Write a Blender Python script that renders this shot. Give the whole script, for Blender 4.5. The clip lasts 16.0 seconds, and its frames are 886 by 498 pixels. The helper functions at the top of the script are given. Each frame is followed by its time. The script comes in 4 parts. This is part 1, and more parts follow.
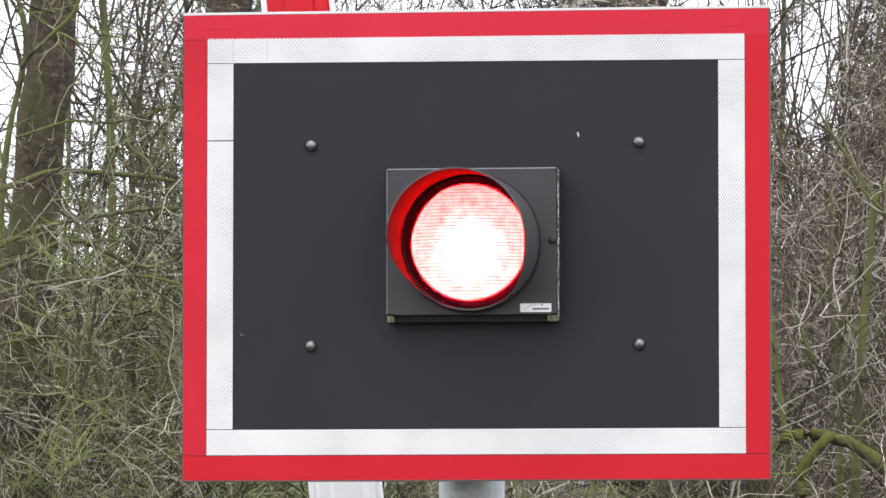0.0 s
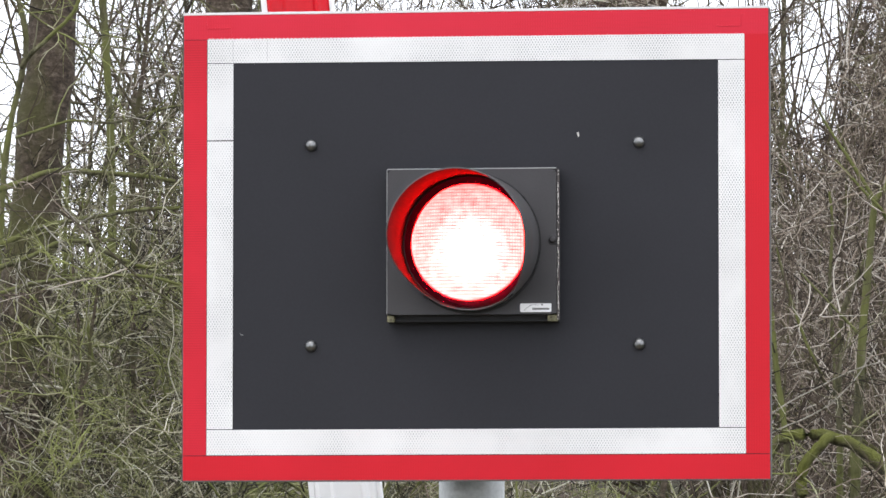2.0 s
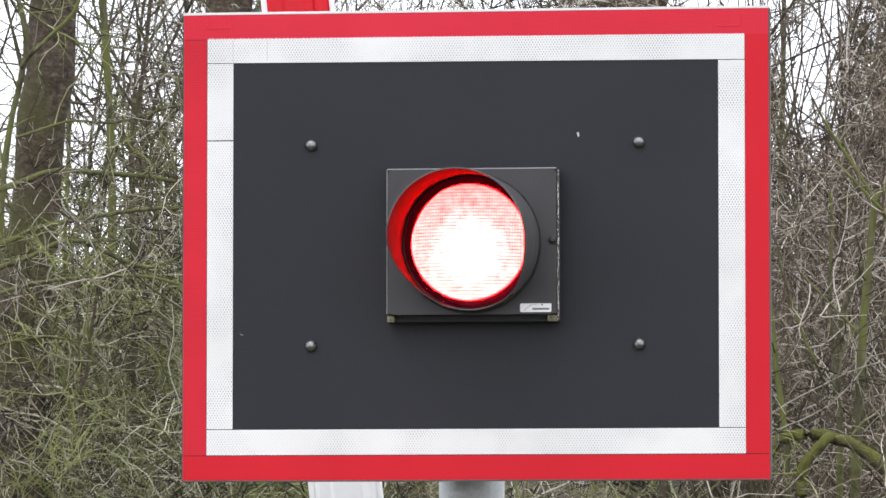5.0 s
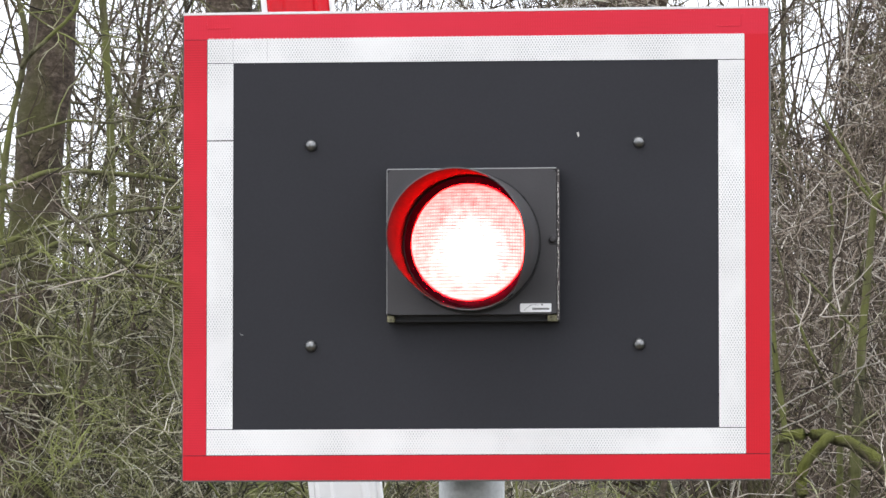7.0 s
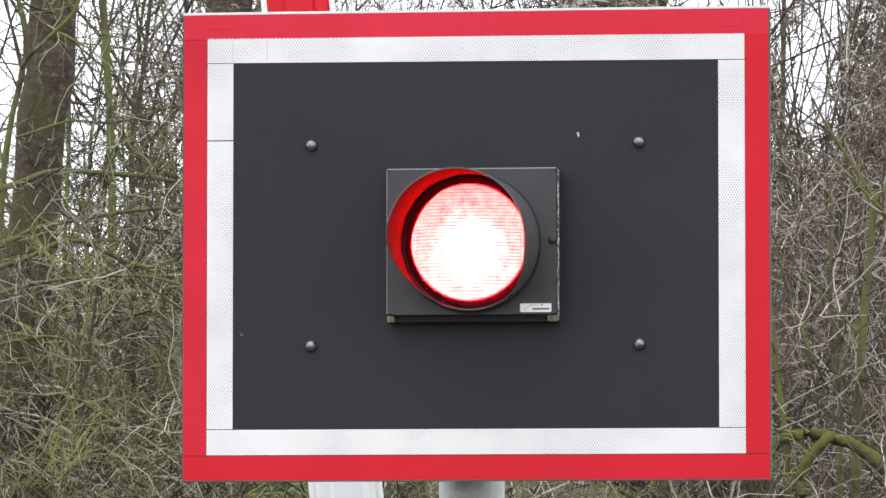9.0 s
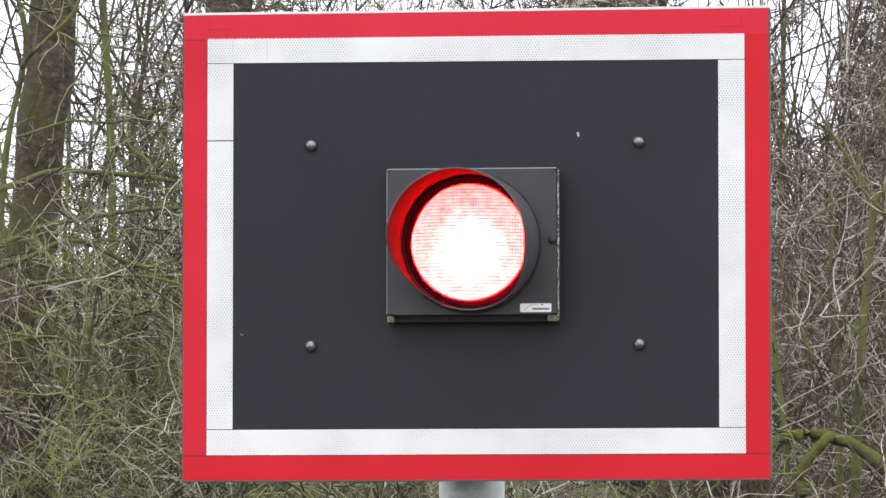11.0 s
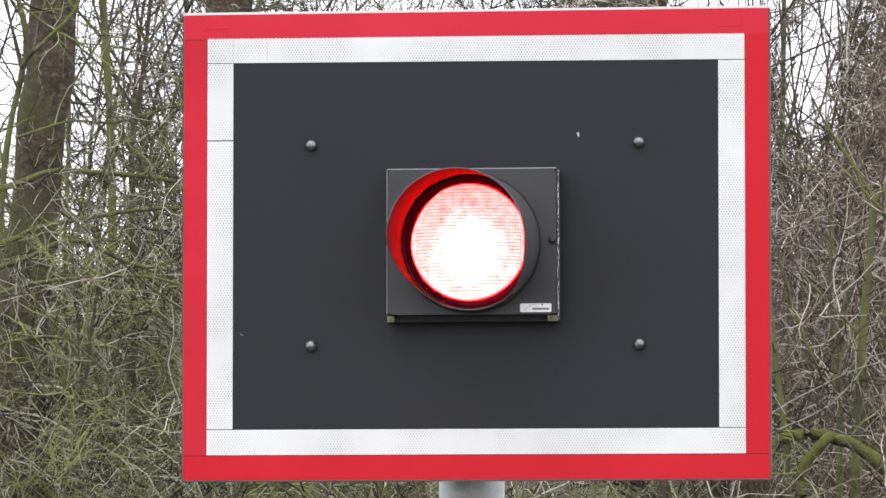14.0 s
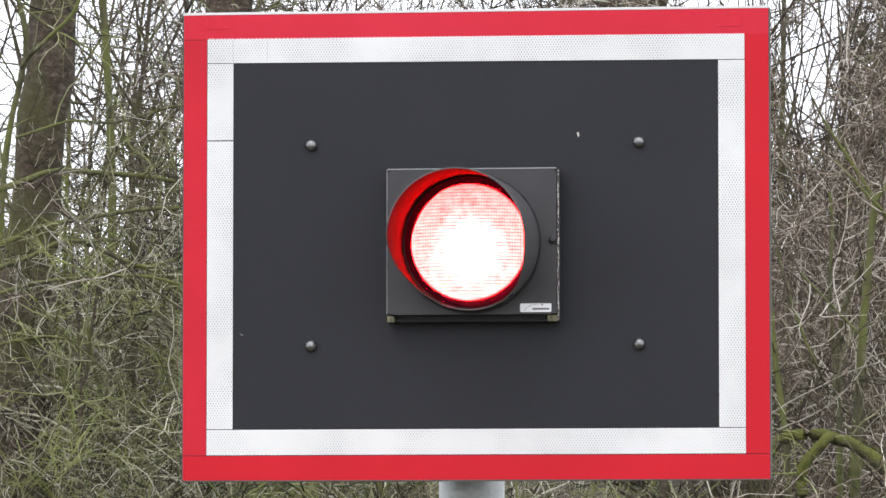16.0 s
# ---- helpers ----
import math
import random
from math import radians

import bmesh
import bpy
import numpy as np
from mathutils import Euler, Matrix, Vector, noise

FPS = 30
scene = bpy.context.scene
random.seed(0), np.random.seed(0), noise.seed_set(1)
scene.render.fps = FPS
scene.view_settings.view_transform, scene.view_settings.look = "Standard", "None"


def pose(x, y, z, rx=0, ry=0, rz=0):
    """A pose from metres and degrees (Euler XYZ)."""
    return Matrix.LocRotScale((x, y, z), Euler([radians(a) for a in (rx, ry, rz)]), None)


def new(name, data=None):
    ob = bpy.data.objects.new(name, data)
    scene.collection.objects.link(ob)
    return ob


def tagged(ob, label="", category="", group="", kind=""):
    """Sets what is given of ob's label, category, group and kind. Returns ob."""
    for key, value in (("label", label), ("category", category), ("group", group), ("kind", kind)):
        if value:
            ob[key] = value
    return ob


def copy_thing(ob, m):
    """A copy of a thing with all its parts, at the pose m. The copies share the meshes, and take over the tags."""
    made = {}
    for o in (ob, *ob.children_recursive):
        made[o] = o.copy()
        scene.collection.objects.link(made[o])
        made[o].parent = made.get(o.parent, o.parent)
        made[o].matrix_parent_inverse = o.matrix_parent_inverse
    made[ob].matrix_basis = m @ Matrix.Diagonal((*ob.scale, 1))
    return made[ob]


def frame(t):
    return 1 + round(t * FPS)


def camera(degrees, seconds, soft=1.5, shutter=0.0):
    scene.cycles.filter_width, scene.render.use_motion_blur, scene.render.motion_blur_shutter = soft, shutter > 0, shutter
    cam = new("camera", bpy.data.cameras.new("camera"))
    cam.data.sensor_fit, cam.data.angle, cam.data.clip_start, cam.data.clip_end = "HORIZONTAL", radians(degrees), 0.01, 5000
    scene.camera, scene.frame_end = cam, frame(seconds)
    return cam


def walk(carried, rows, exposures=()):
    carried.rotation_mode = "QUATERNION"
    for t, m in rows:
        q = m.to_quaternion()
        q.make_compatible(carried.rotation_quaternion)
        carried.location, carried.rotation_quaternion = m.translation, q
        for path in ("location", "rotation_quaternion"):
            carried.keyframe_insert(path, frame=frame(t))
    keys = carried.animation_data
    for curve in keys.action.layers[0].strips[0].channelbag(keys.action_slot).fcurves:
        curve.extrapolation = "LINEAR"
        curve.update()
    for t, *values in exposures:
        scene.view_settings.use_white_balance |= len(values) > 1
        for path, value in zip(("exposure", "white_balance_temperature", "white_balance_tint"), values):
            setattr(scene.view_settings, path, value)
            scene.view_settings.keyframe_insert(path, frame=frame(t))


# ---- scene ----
cam = camera(9.031, 16.0, soft=1.5)
EYE = pose(1.0895, -9.4116, 2.0490, 93.893, 0, 6.926)
# the picture darkens a little while the lamp is lit and recovers while it is dark
METER = [(0.0, -0.06)]
for k in range(16):
    METER += [(k + 0.25, -0.11), (k + 0.53, -0.17), (k + 0.75, -0.16), (k + 1.0, -0.06)]
walk(cam, [(0.0, EYE), (16.0, EYE)], METER)

# ---- light: a white overcast sky and a very soft high sun ----
SUN_ELEVATION, SUN_ROTATION = 52.0, 200.0
world = bpy.data.worlds.new("overcast_sky")
scene.world = world
world.use_nodes = True
wn, wl = world.node_tree.nodes, world.node_tree.links
sky = wn.new("ShaderNodeTexSky")
sky.sky_type = "NISHITA"
sky.sun_disc = False
sky.sun_elevation, sky.sun_rotation = radians(SUN_ELEVATION), radians(SUN_ROTATION)
sky.air_density, sky.dust_density, sky.ozone_density = 1.0, 6.0, 1.0
veil = wn.new("ShaderNodeMixRGB")
veil.inputs[0].default_value = 0.85
veil.inputs[2].default_value = (15.6, 16.0, 17.4, 1)
wl.new(sky.outputs[0], veil.inputs[1])
wl.new(veil.outputs[0], wn["Background"].inputs[0])
wn["Background"].inputs[1].default_value = 0.13
sun = new("sun", bpy.data.lights.new("sun", "SUN"))
sun.data.energy, sun.data.angle, sun.data.color = 0.35, radians(30), (1.0, 0.97, 0.93)
sun.matrix_world = pose(0, 0, 30, 90 - SUN_ELEVATION, 0, -20)

BOARD_Z = 2.70          # height of the board's middle
rng = np.random.default_rng(7)


# ---- materials ----
def material(name):
    m = bpy.data.materials.new(name)
    m.use_nodes = True
    return m, m.node_tree.nodes, m.node_tree.links, m.node_tree.nodes["Principled BSDF"]


def ramp(nodes, stops):
    r = nodes.new("ShaderNodeValToRGB")
    while len(r.color_ramp.elements) < len(stops):
        r.color_ramp.elements.new(0.5)
    for e, (p, c) in zip(r.color_ramp.elements, stops):
        e.position, e.color = p, (*c, 1)
    return r


def surface(name, dark, light, scale=12.0, rough=0.5, metal=0.0, bump=0.1, fine=180.0, rough_var=0.12, specular=0.5, coat=0.0):
    """A painted or metal surface with two scales of unevenness."""
    m, n, l, b = material(name)
    co = n.new("ShaderNodeTexCoord")
    a = n.new("ShaderNodeTexNoise")
    a.inputs["Scale"].default_value, a.inputs["Detail"].default_value = scale, 6
    f = n.new("ShaderNodeTexNoise")
    f.inputs["Scale"].default_value, f.inputs["Detail"].default_value = fine, 3
    l.new(co.outputs["Object"], a.inputs["Vector"])
    l.new(co.outputs["Object"], f.inputs["Vector"])
    mix = n.new("ShaderNodeMath")
    mix.operation = "MULTIPLY_ADD"
    mix.inputs[1].default_value = 0.35
    l.new(f.outputs["Fac"], mix.inputs[0])
    sc = n.new("ShaderNodeMath")
    sc.operation = "MULTIPLY"
    sc.inputs[1].default_value = 0.65
    l.new(a.outputs["Fac"], sc.inputs[0])
    l.new(sc.outputs[0], mix.inputs[2])
    r = ramp(n, [(0.3, dark), (0.7, light)])
    l.new(mix.outputs[0], r.inputs[0])
    l.new(r.outputs[0], b.inputs["Base Color"])
    rr = n.new("ShaderNodeMapRange")
    rr.inputs["To Min"].default_value, rr.inputs["To Max"].default_value = rough - rough_var, rough + rough_var
    l.new(a.outputs["Fac"], rr.inputs["Value"])
    l.new(rr.outputs[0], b.inputs["Roughness"])
    b.inputs["Metallic"].default_value = metal
    b.inputs["Specular IOR Level"].default_value = specular
    b.inputs["Coat Weight"].default_value = coat
    if bump:
        bp = n.new("ShaderNodeBump")
        bp.inputs["Strength"].default_value, bp.inputs["Distance"].default_value = bump, 0.002
        l.new(f.outputs["Fac"], bp.inputs["Height"])
        l.new(bp.outputs[0], b.inputs["Normal"])
    return m


def sheeting(name, base, cell, soil, rough, pitch, ribs=""):
    """Retro-reflective tape: a honeycomb of small cells under a clear film, slightly soiled."""
    m, n, l, b = material(name)
    co = n.new("ShaderNodeTexCoord")
    v = n.new("ShaderNodeTexVoronoi")
    v.feature, v.inputs["Randomness"].default_value = "DISTANCE_TO_EDGE", 0.06
    v.inputs["Scale"].default_value = 1 / pitch
    turn = n.new("ShaderNodeMapping")
    turn.inputs["Rotation"].default_value, turn.inputs["Scale"].default_value = (0, radians(45), 0), (1.316, 1, 0.76)
    l.new(co.outputs["Object"], turn.inputs["Vector"])
    l.new(turn.outputs[0], v.inputs["Vector"])
    r = ramp(n, [(0.20, base), (0.36, cell)])
    l.new(v.outputs["Distance"], r.inputs[0])
    patch = n.new("ShaderNodeTexNoise")
    patch.inputs["Scale"].default_value, patch.inputs["Detail"].default_value = 7, 3
    l.new(co.outputs["Object"], patch.inputs["Vector"])
    show = n.new("ShaderNodeMapRange")
    show.inputs["From Min"].default_value, show.inputs["From Max"].default_value = 0.42, 0.60
    show.inputs["To Min"].default_value = 0.22
    l.new(patch.outputs["Fac"], show.inputs["Value"])
    worn = n.new("ShaderNodeMixRGB")
    worn.inputs[1].default_value = (*base, 1)
    l.new(show.outputs[0], worn.inputs[0])
    l.new(r.outputs[0], worn.inputs[2])
    dirt = n.new("ShaderNodeTexNoise")
    dirt.inputs["Scale"].default_value, dirt.inputs["Detail"].default_value = 5, 7
    l.new(co.outputs["Object"], dirt.inputs["Vector"])
    dr = ramp(n, [(0.35, (1 - soil, 1 - soil, 1 - soil)), (0.7, (1, 1, 1))])
    l.new(dirt.outputs["Fac"], dr.inputs[0])
    mu = n.new("ShaderNodeMixRGB")
    mu.blend_type, mu.inputs[0].default_value = "MULTIPLY", 1
    l.new(worn.outputs[0], mu.inputs[1])
    l.new(dr.outputs[0], mu.inputs[2])
    out, height = mu.outputs[0], v.outputs["Distance"]
    if ribs:
        # fine cross ribs of the film, stronger in patches
        w = n.new("ShaderNodeTexWave")
        w.wave_type, w.bands_direction = "BANDS", ribs
        w.inputs["Scale"].default_value, w.inputs["Distortion"].default_value, w.inputs["Detail"].default_value = 74, 0.6, 2
        l.new(co.outputs["Object"], w.inputs["Vector"])
        rr = n.new("ShaderNodeMath")
        rr.operation = "MULTIPLY"
        l.new(w.outputs["Fac"], rr.inputs[0])
        l.new(show.outputs[0], rr.inputs[1])
        shade = n.new("ShaderNodeMixRGB")
        shade.inputs[2].default_value = (base[0] * (0.76 if ribs == "Z" else 0.90), base[1] * 0.7, base[2] * 0.7, 1)
        l.new(rr.outputs[0], shade.inputs[0])
        l.new(out, shade.inputs[1])
        out, height = shade.outputs[0], rr.outputs[0]
    l.new(out, b.inputs["Base Color"])
    b.inputs["Roughness"].default_value = rough
    b.inputs["Specular IOR Level"].default_value = 0.3
    bp = n.new("ShaderNodeBump")
    bp.inputs["Strength"].default_value, bp.inputs["Distance"].default_value = 0.12, 0.0006
    l.new(height, bp.inputs["Height"])
    l.new(bp.outputs[0], b.inputs["Normal"])
    return m


def bark(name, colours, moss, moss_amount, scale, per_piece=0.0, bump=0.5, stretch=0.25):
    """Bark: furrowed, blotched, with moss on it. per_piece: how much single shoots differ."""
    m, n, l, b = material(name)
    co = n.new("ShaderNodeTexCoord")
    mp = n.new("ShaderNodeMapping")
    mp.inputs["Scale"].default_value = (1, 1, stretch)
    l.new(co.outputs["Object"], mp.inputs["Vector"])
    a = n.new("ShaderNodeTexNoise")
    a.inputs["Scale"].default_value, a.inputs["Detail"].default_value, a.inputs["Roughness"].default_value = scale, 8, 0.7
    l.new(mp.outputs[0], a.inputs["Vector"])
    src = a.outputs["Fac"]
    if per_piece:
        g = n.new("ShaderNodeNewGeometry")
        mx = n.new("ShaderNodeMix")
        mx.inputs[0].default_value = per_piece
        l.new(a.outputs["Fac"], mx.inputs[2])
        l.new(g.outputs["Random Per Island"], mx.inputs[3])
        src = mx.outputs[0]
    k = len(colours)
    r = ramp(n, list(zip((0.12, 0.45, 0.74, 0.93), colours)) if per_piece else
             [(0.32 + 0.36 * i / (k - 1), c) for i, c in enumerate(colours)])
    l.new(src, r.inputs[0])
    mn = n.new("ShaderNodeTexNoise")
    mn.inputs["Scale"].default_value, mn.inputs["Detail"].default_value = 2.3, 5
    l.new(co.outputs["Object"], mn.inputs["Vector"])
    mr = n.new("ShaderNodeMapRange")
    mr.inputs["From Min"].default_value, mr.inputs["From Max"].default_value = 0.66 - moss_amount * 0.4, 0.76 - moss_amount * 0.35
    up = n.new("ShaderNodeNewGeometry")
    uz = n.new("ShaderNodeSeparateXYZ")
    l.new(up.outputs["Normal"], uz.inputs[0])
    ma = n.new("ShaderNodeMath")
    ma.operation = "MULTIPLY_ADD"
    ma.inputs[1].default_value = 0.0 if per_piece else 0.16 * moss_amount
    l.new(uz.outputs["Z"], ma.inputs[0])
    l.new(mn.outputs["Fac"], ma.inputs[2])
    l.new(ma.outputs[0], mr.inputs["Value"])
    mm = n.new("ShaderNodeMixRGB")
    mm.inputs[2].default_value = (*moss, 1)
    l.new(mr.outputs[0], mm.inputs[0])
    l.new(r.outputs[0], mm.inputs[1])
    l.new(mm.outputs[0], b.inputs["Base Color"])
    b.inputs["Roughness"].default_value = 0.85
    b.inputs["Specular IOR Level"].default_value = 0.25
    if bump:
        bp = n.new("ShaderNodeBump")
        bp.inputs["Strength"].default_value, bp.inputs["Distance"].default_value = bump, 0.02
        l.new(a.outputs["Fac"], bp.inputs["Height"])
        l.new(bp.outputs[0], b.inputs["Normal"])
    return m


def lens_material():
    """Red signal glass: clear, with rows of small ribs, a rim coloured to fade the glow out, and a smooth outer face.
    """
    m, n, l, b = material("red_lens_glass")
    co = n.new("ShaderNodeTexCoord")
    sp = n.new("ShaderNodeSeparateXYZ")
    l.new(co.outputs["Object"], sp.inputs[0])

    def math_node(op, a, c):
        q = n.new("ShaderNodeMath")
        q.operation = op
        for i, v in enumerate((a, c)):
            if isinstance(v, float):
                q.inputs[i].default_value = v
            else:
                l.new(v, q.inputs[i])
        return q.outputs[0]

    def line(axis, half, width, depth):
        q = n.new("ShaderNodeMapRange")
        q.interpolation_type = "SMOOTHSTEP"
        q.inputs["From Min"].default_value, q.inputs["From Max"].default_value = half - width, half
        q.inputs["To Max"].default_value = depth
        l.new(math_node("PINGPONG", sp.outputs[axis], half), q.inputs["Value"])
        return q.outputs[0]

    joints = math_node("MAXIMUM", line("Z", 0.00285, 0.0018, 1.0), line("X", 0.00215, 0.0014, 0.8))
    nz = n.new("ShaderNodeTexNoise")
    nz.inputs["Scale"].default_value, nz.inputs["Detail"].default_value = 70, 2
    l.new(co.outputs["Object"], nz.inputs["Vector"])
    uneven = n.new("ShaderNodeMapRange")
    uneven.inputs["From Min"].default_value, uneven.inputs["From Max"].default_value = 0.3, 0.7
    uneven.inputs["To Min"].default_value = 0.5
    l.new(nz.outputs["Fac"], uneven.inputs["Value"])
    ribs = n.new("ShaderNodeMixRGB")
    ribs.inputs[1].default_value = (0.92, 0.0041, 0.0037, 1)
    ribs.inputs[2].default_value = (0.55, 0.0004, 0.0004, 1)
    l.new(math_node("MULTIPLY", joints, uneven.outputs[0]), ribs.inputs[0])
    flat = n.new("ShaderNodeVectorMath")
    flat.operation = "MULTIPLY"
    flat.inputs[1].default_value = (1, 0, 1)
    l.new(co.outputs["Object"], flat.inputs[0])
    ln = n.new("ShaderNodeVectorMath")
    ln.operation = "LENGTH"
    l.new(flat.outputs[0], ln.inputs[0])
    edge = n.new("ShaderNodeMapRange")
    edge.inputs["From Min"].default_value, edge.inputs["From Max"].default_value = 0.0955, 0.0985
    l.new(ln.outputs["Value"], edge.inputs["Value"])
    # outward darkening puts the red halo and its fall-off into the rim's colour
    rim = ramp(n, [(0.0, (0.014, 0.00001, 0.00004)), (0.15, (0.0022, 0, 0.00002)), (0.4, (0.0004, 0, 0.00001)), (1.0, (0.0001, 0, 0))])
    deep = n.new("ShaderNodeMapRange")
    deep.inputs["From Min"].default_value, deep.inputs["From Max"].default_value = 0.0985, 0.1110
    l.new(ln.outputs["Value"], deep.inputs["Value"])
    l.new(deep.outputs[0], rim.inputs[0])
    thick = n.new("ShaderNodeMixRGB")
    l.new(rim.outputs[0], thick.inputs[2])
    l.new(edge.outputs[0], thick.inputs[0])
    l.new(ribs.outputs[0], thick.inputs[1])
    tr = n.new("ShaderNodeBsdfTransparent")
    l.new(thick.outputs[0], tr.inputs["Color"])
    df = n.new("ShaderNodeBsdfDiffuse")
    # the dulled rim stands in for the dark seat round the lens
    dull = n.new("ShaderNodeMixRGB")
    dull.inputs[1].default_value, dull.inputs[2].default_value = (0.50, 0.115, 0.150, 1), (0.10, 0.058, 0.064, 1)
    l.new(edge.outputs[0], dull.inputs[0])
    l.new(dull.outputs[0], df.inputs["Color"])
    tl = n.new("ShaderNodeBsdfTranslucent")
    tl.inputs["Color"].default_value = (0.0016, 0.00001, 0.00008, 1)
    s0 = n.new("ShaderNodeMixShader")
    s0.inputs[0].default_value = 0.45
    l.new(df.outputs[0], s0.inputs[1])
    l.new(tl.outputs[0], s0.inputs[2])
    s1 = n.new("ShaderNodeMixShader")
    s1.inputs[0].default_value = 0.36
    l.new(tr.outputs[0], s1.inputs[1])
    l.new(s0.outputs[0], s1.inputs[2])
    gl = n.new("ShaderNodeBsdfGlossy")
    gl.inputs["Roughness"].default_value = 0.08
    fr = n.new("ShaderNodeFresnel")
    fr.inputs["IOR"].default_value = 1.5
    s2 = n.new("ShaderNodeMixShader")
    l.new(fr.outputs[0], s2.inputs[0])
    l.new(s1.outputs[0], s2.inputs[1])
    l.new(gl.outputs[0], s2.inputs[2])
    l.new(s2.outputs[0], n["Material Output"].inputs["Surface"])
    n.remove(b)
    return m


def glow_material():
    """The lit reflector bowl: brightest at a spot shifted so the camera sees it mid-lens, weaker to the rim and
    upwards.
    """
    m, n, l, b = material("lit_reflector")
    co = n.new("ShaderNodeTexCoord")
    mp = n.new("ShaderNodeMapping")
    mp.inputs["Location"].default_value, mp.inputs["Scale"].default_value = (0.021, 0, -0.004), (1, 0, 1)
    l.new(co.outputs["Object"], mp.inputs["Vector"])
    ln = n.new("ShaderNodeVectorMath")
    ln.operation = "LENGTH"
    l.new(mp.outputs[0], ln.inputs[0])
    q = n.new("ShaderNodeMapRange")
    q.interpolation_type = "SMOOTHERSTEP"
    q.inputs["From Min"].default_value, q.inputs["From Max"].default_value = 0.004, 0.080
    q.inputs["To Min"].default_value, q.inputs["To Max"].default_value = 1800.0, 580.0
    l.new(ln.outputs["Value"], q.inputs["Value"])
    sp = n.new("ShaderNodeSeparateXYZ")
    l.new(co.outputs["Object"], sp.inputs[0])
    v = n.new("ShaderNodeMapRange")
    v.inputs["From Min"].default_value, v.inputs["From Max"].default_value = -0.10, 0.11
    v.inputs["To Min"].default_value, v.inputs["To Max"].default_value = 1.35, 0.66
    l.new(sp.outputs["Z"], v.inputs["Value"])
    nz = n.new("ShaderNodeTexNoise")
    nz.inputs["Scale"].default_value = 80
    l.new(co.outputs["Object"], nz.inputs["Vector"])
    nm = n.new("ShaderNodeMapRange")
    nm.inputs["To Min"].default_value, nm.inputs["To Max"].default_value = 0.35, 1.65
    l.new(nz.outputs["Fac"], nm.inputs["Value"])
    p = n.new("ShaderNodeMath")
    p.operation = "MULTIPLY"
    l.new(q.outputs[0], p.inputs[0])
    l.new(v.outputs[0], p.inputs[1])
    p2 = n.new("ShaderNodeMath")
    p2.operation = "MULTIPLY"
    l.new(p.outputs[0], p2.inputs[0])
    l.new(nm.outputs[0], p2.inputs[1])
    em = n.new("ShaderNodeEmission")
    em.inputs["Color"].default_value = (1.0, 0.86, 0.88, 1)
    l.new(p2.outputs[0], em.inputs["Strength"])
    l.new(em.outputs[0], n["Material Output"].inputs["Surface"])
    n.remove(b)
    return m


def ground_material():
    m, n, l, b = material("leaf_litter_and_grass")
    co = n.new("ShaderNodeTexCoord")
    a = n.new("ShaderNodeTexNoise")
    a.inputs["Scale"].default_value, a.inputs["Detail"].default_value = 0.6, 8
    f = n.new("ShaderNodeTexNoise")
    f.inputs["Scale"].default_value, f.inputs["Detail"].default_value = 22, 6
    l.new(co.outputs["Object"], a.inputs["Vector"])
    l.new(co.outputs["Object"], f.inputs["Vector"])
    r1 = ramp(n, [(0.3, (0.040, 0.029, 0.020)), (0.55, (0.115, 0.085, 0.060)), (0.75, (0.21, 0.165, 0.12))])
    l.new(f.outputs["Fac"], r1.inputs[0])
    r2 = ramp(n, [(0.3, (0.035, 0.040, 0.018)), (0.7, (0.12, 0.125, 0.06))])
    l.new(f.outputs["Fac"], r2.inputs[0])
    mr = n.new("ShaderNodeMapRange")
    mr.inputs["From Min"].default_value, mr.inputs["From Max"].default_value = 0.42, 0.58
    l.new(a.outputs["Fac"], mr.inputs["Value"])
    mx = n.new("ShaderNodeMixRGB")
    l.new(mr.outputs[0], mx.inputs[0])
    l.new(r1.outputs[0], mx.inputs[1])
    l.new(r2.outputs[0], mx.inputs[2])
    l.new(mx.outputs[0], b.inputs["Base Color"])
    b.inputs["Roughness"].default_value = 0.95
    bp = n.new("ShaderNodeBump")
    bp.inputs["Strength"].default_value, bp.inputs["Distance"].default_value = 0.8, 0.03
    l.new(f.outputs["Fac"], bp.inputs["Height"])
    l.new(bp.outputs[0], b.inputs["Normal"])
    return m


BLACK = surface("black_board_paint", (0.0182, 0.0188, 0.0236), (0.0265, 0.0273, 0.0337), 4, 0.55, 0, 0.05, 260, 0.08, 0.28)
BOX_BLACK = surface("black_lamp_plastic", (0.042, 0.040, 0.043), (0.060, 0.058, 0.061), 9, 0.45, 0, 0.08, 320, 0.08, 0.4)
HOOD_BLACK = surface("black_hood_plastic", (0.075, 0.073, 0.075), (0.105, 0.102, 0.104), 14, 0.38, 0, 0.08, 300, 0.08, 0.6)
PIT_BLACK = surface("matt_black_inside", (0.026, 0.026, 0.027), (0.040, 0.040, 0.041), 14, 0.8, 0, 0.05, 200, 0.05, 0.2)
LINING = surface("matt_black_hood_lining", (0.025, 0.023, 0.025), (0.034, 0.031, 0.033), 14, 0.90, 0, 0.05, 200, 0.05, 0.0)
RUBBER = surface("dull_black_rubber", (0.055, 0.052, 0.054), (0.080, 0.076, 0.078), 30, 0.85, 0, 0.06, 220, 0.05, 0.1)
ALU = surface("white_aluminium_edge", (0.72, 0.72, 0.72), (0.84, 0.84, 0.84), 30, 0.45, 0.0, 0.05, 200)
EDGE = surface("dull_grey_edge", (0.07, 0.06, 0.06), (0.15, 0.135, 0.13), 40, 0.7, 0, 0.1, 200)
RING = surface("grey_lens_seat", (0.006, 0.006, 0.006), (0.010, 0.010, 0.010), 30, 0.8, 0, 0.05, 200, 0.05, 0.04)
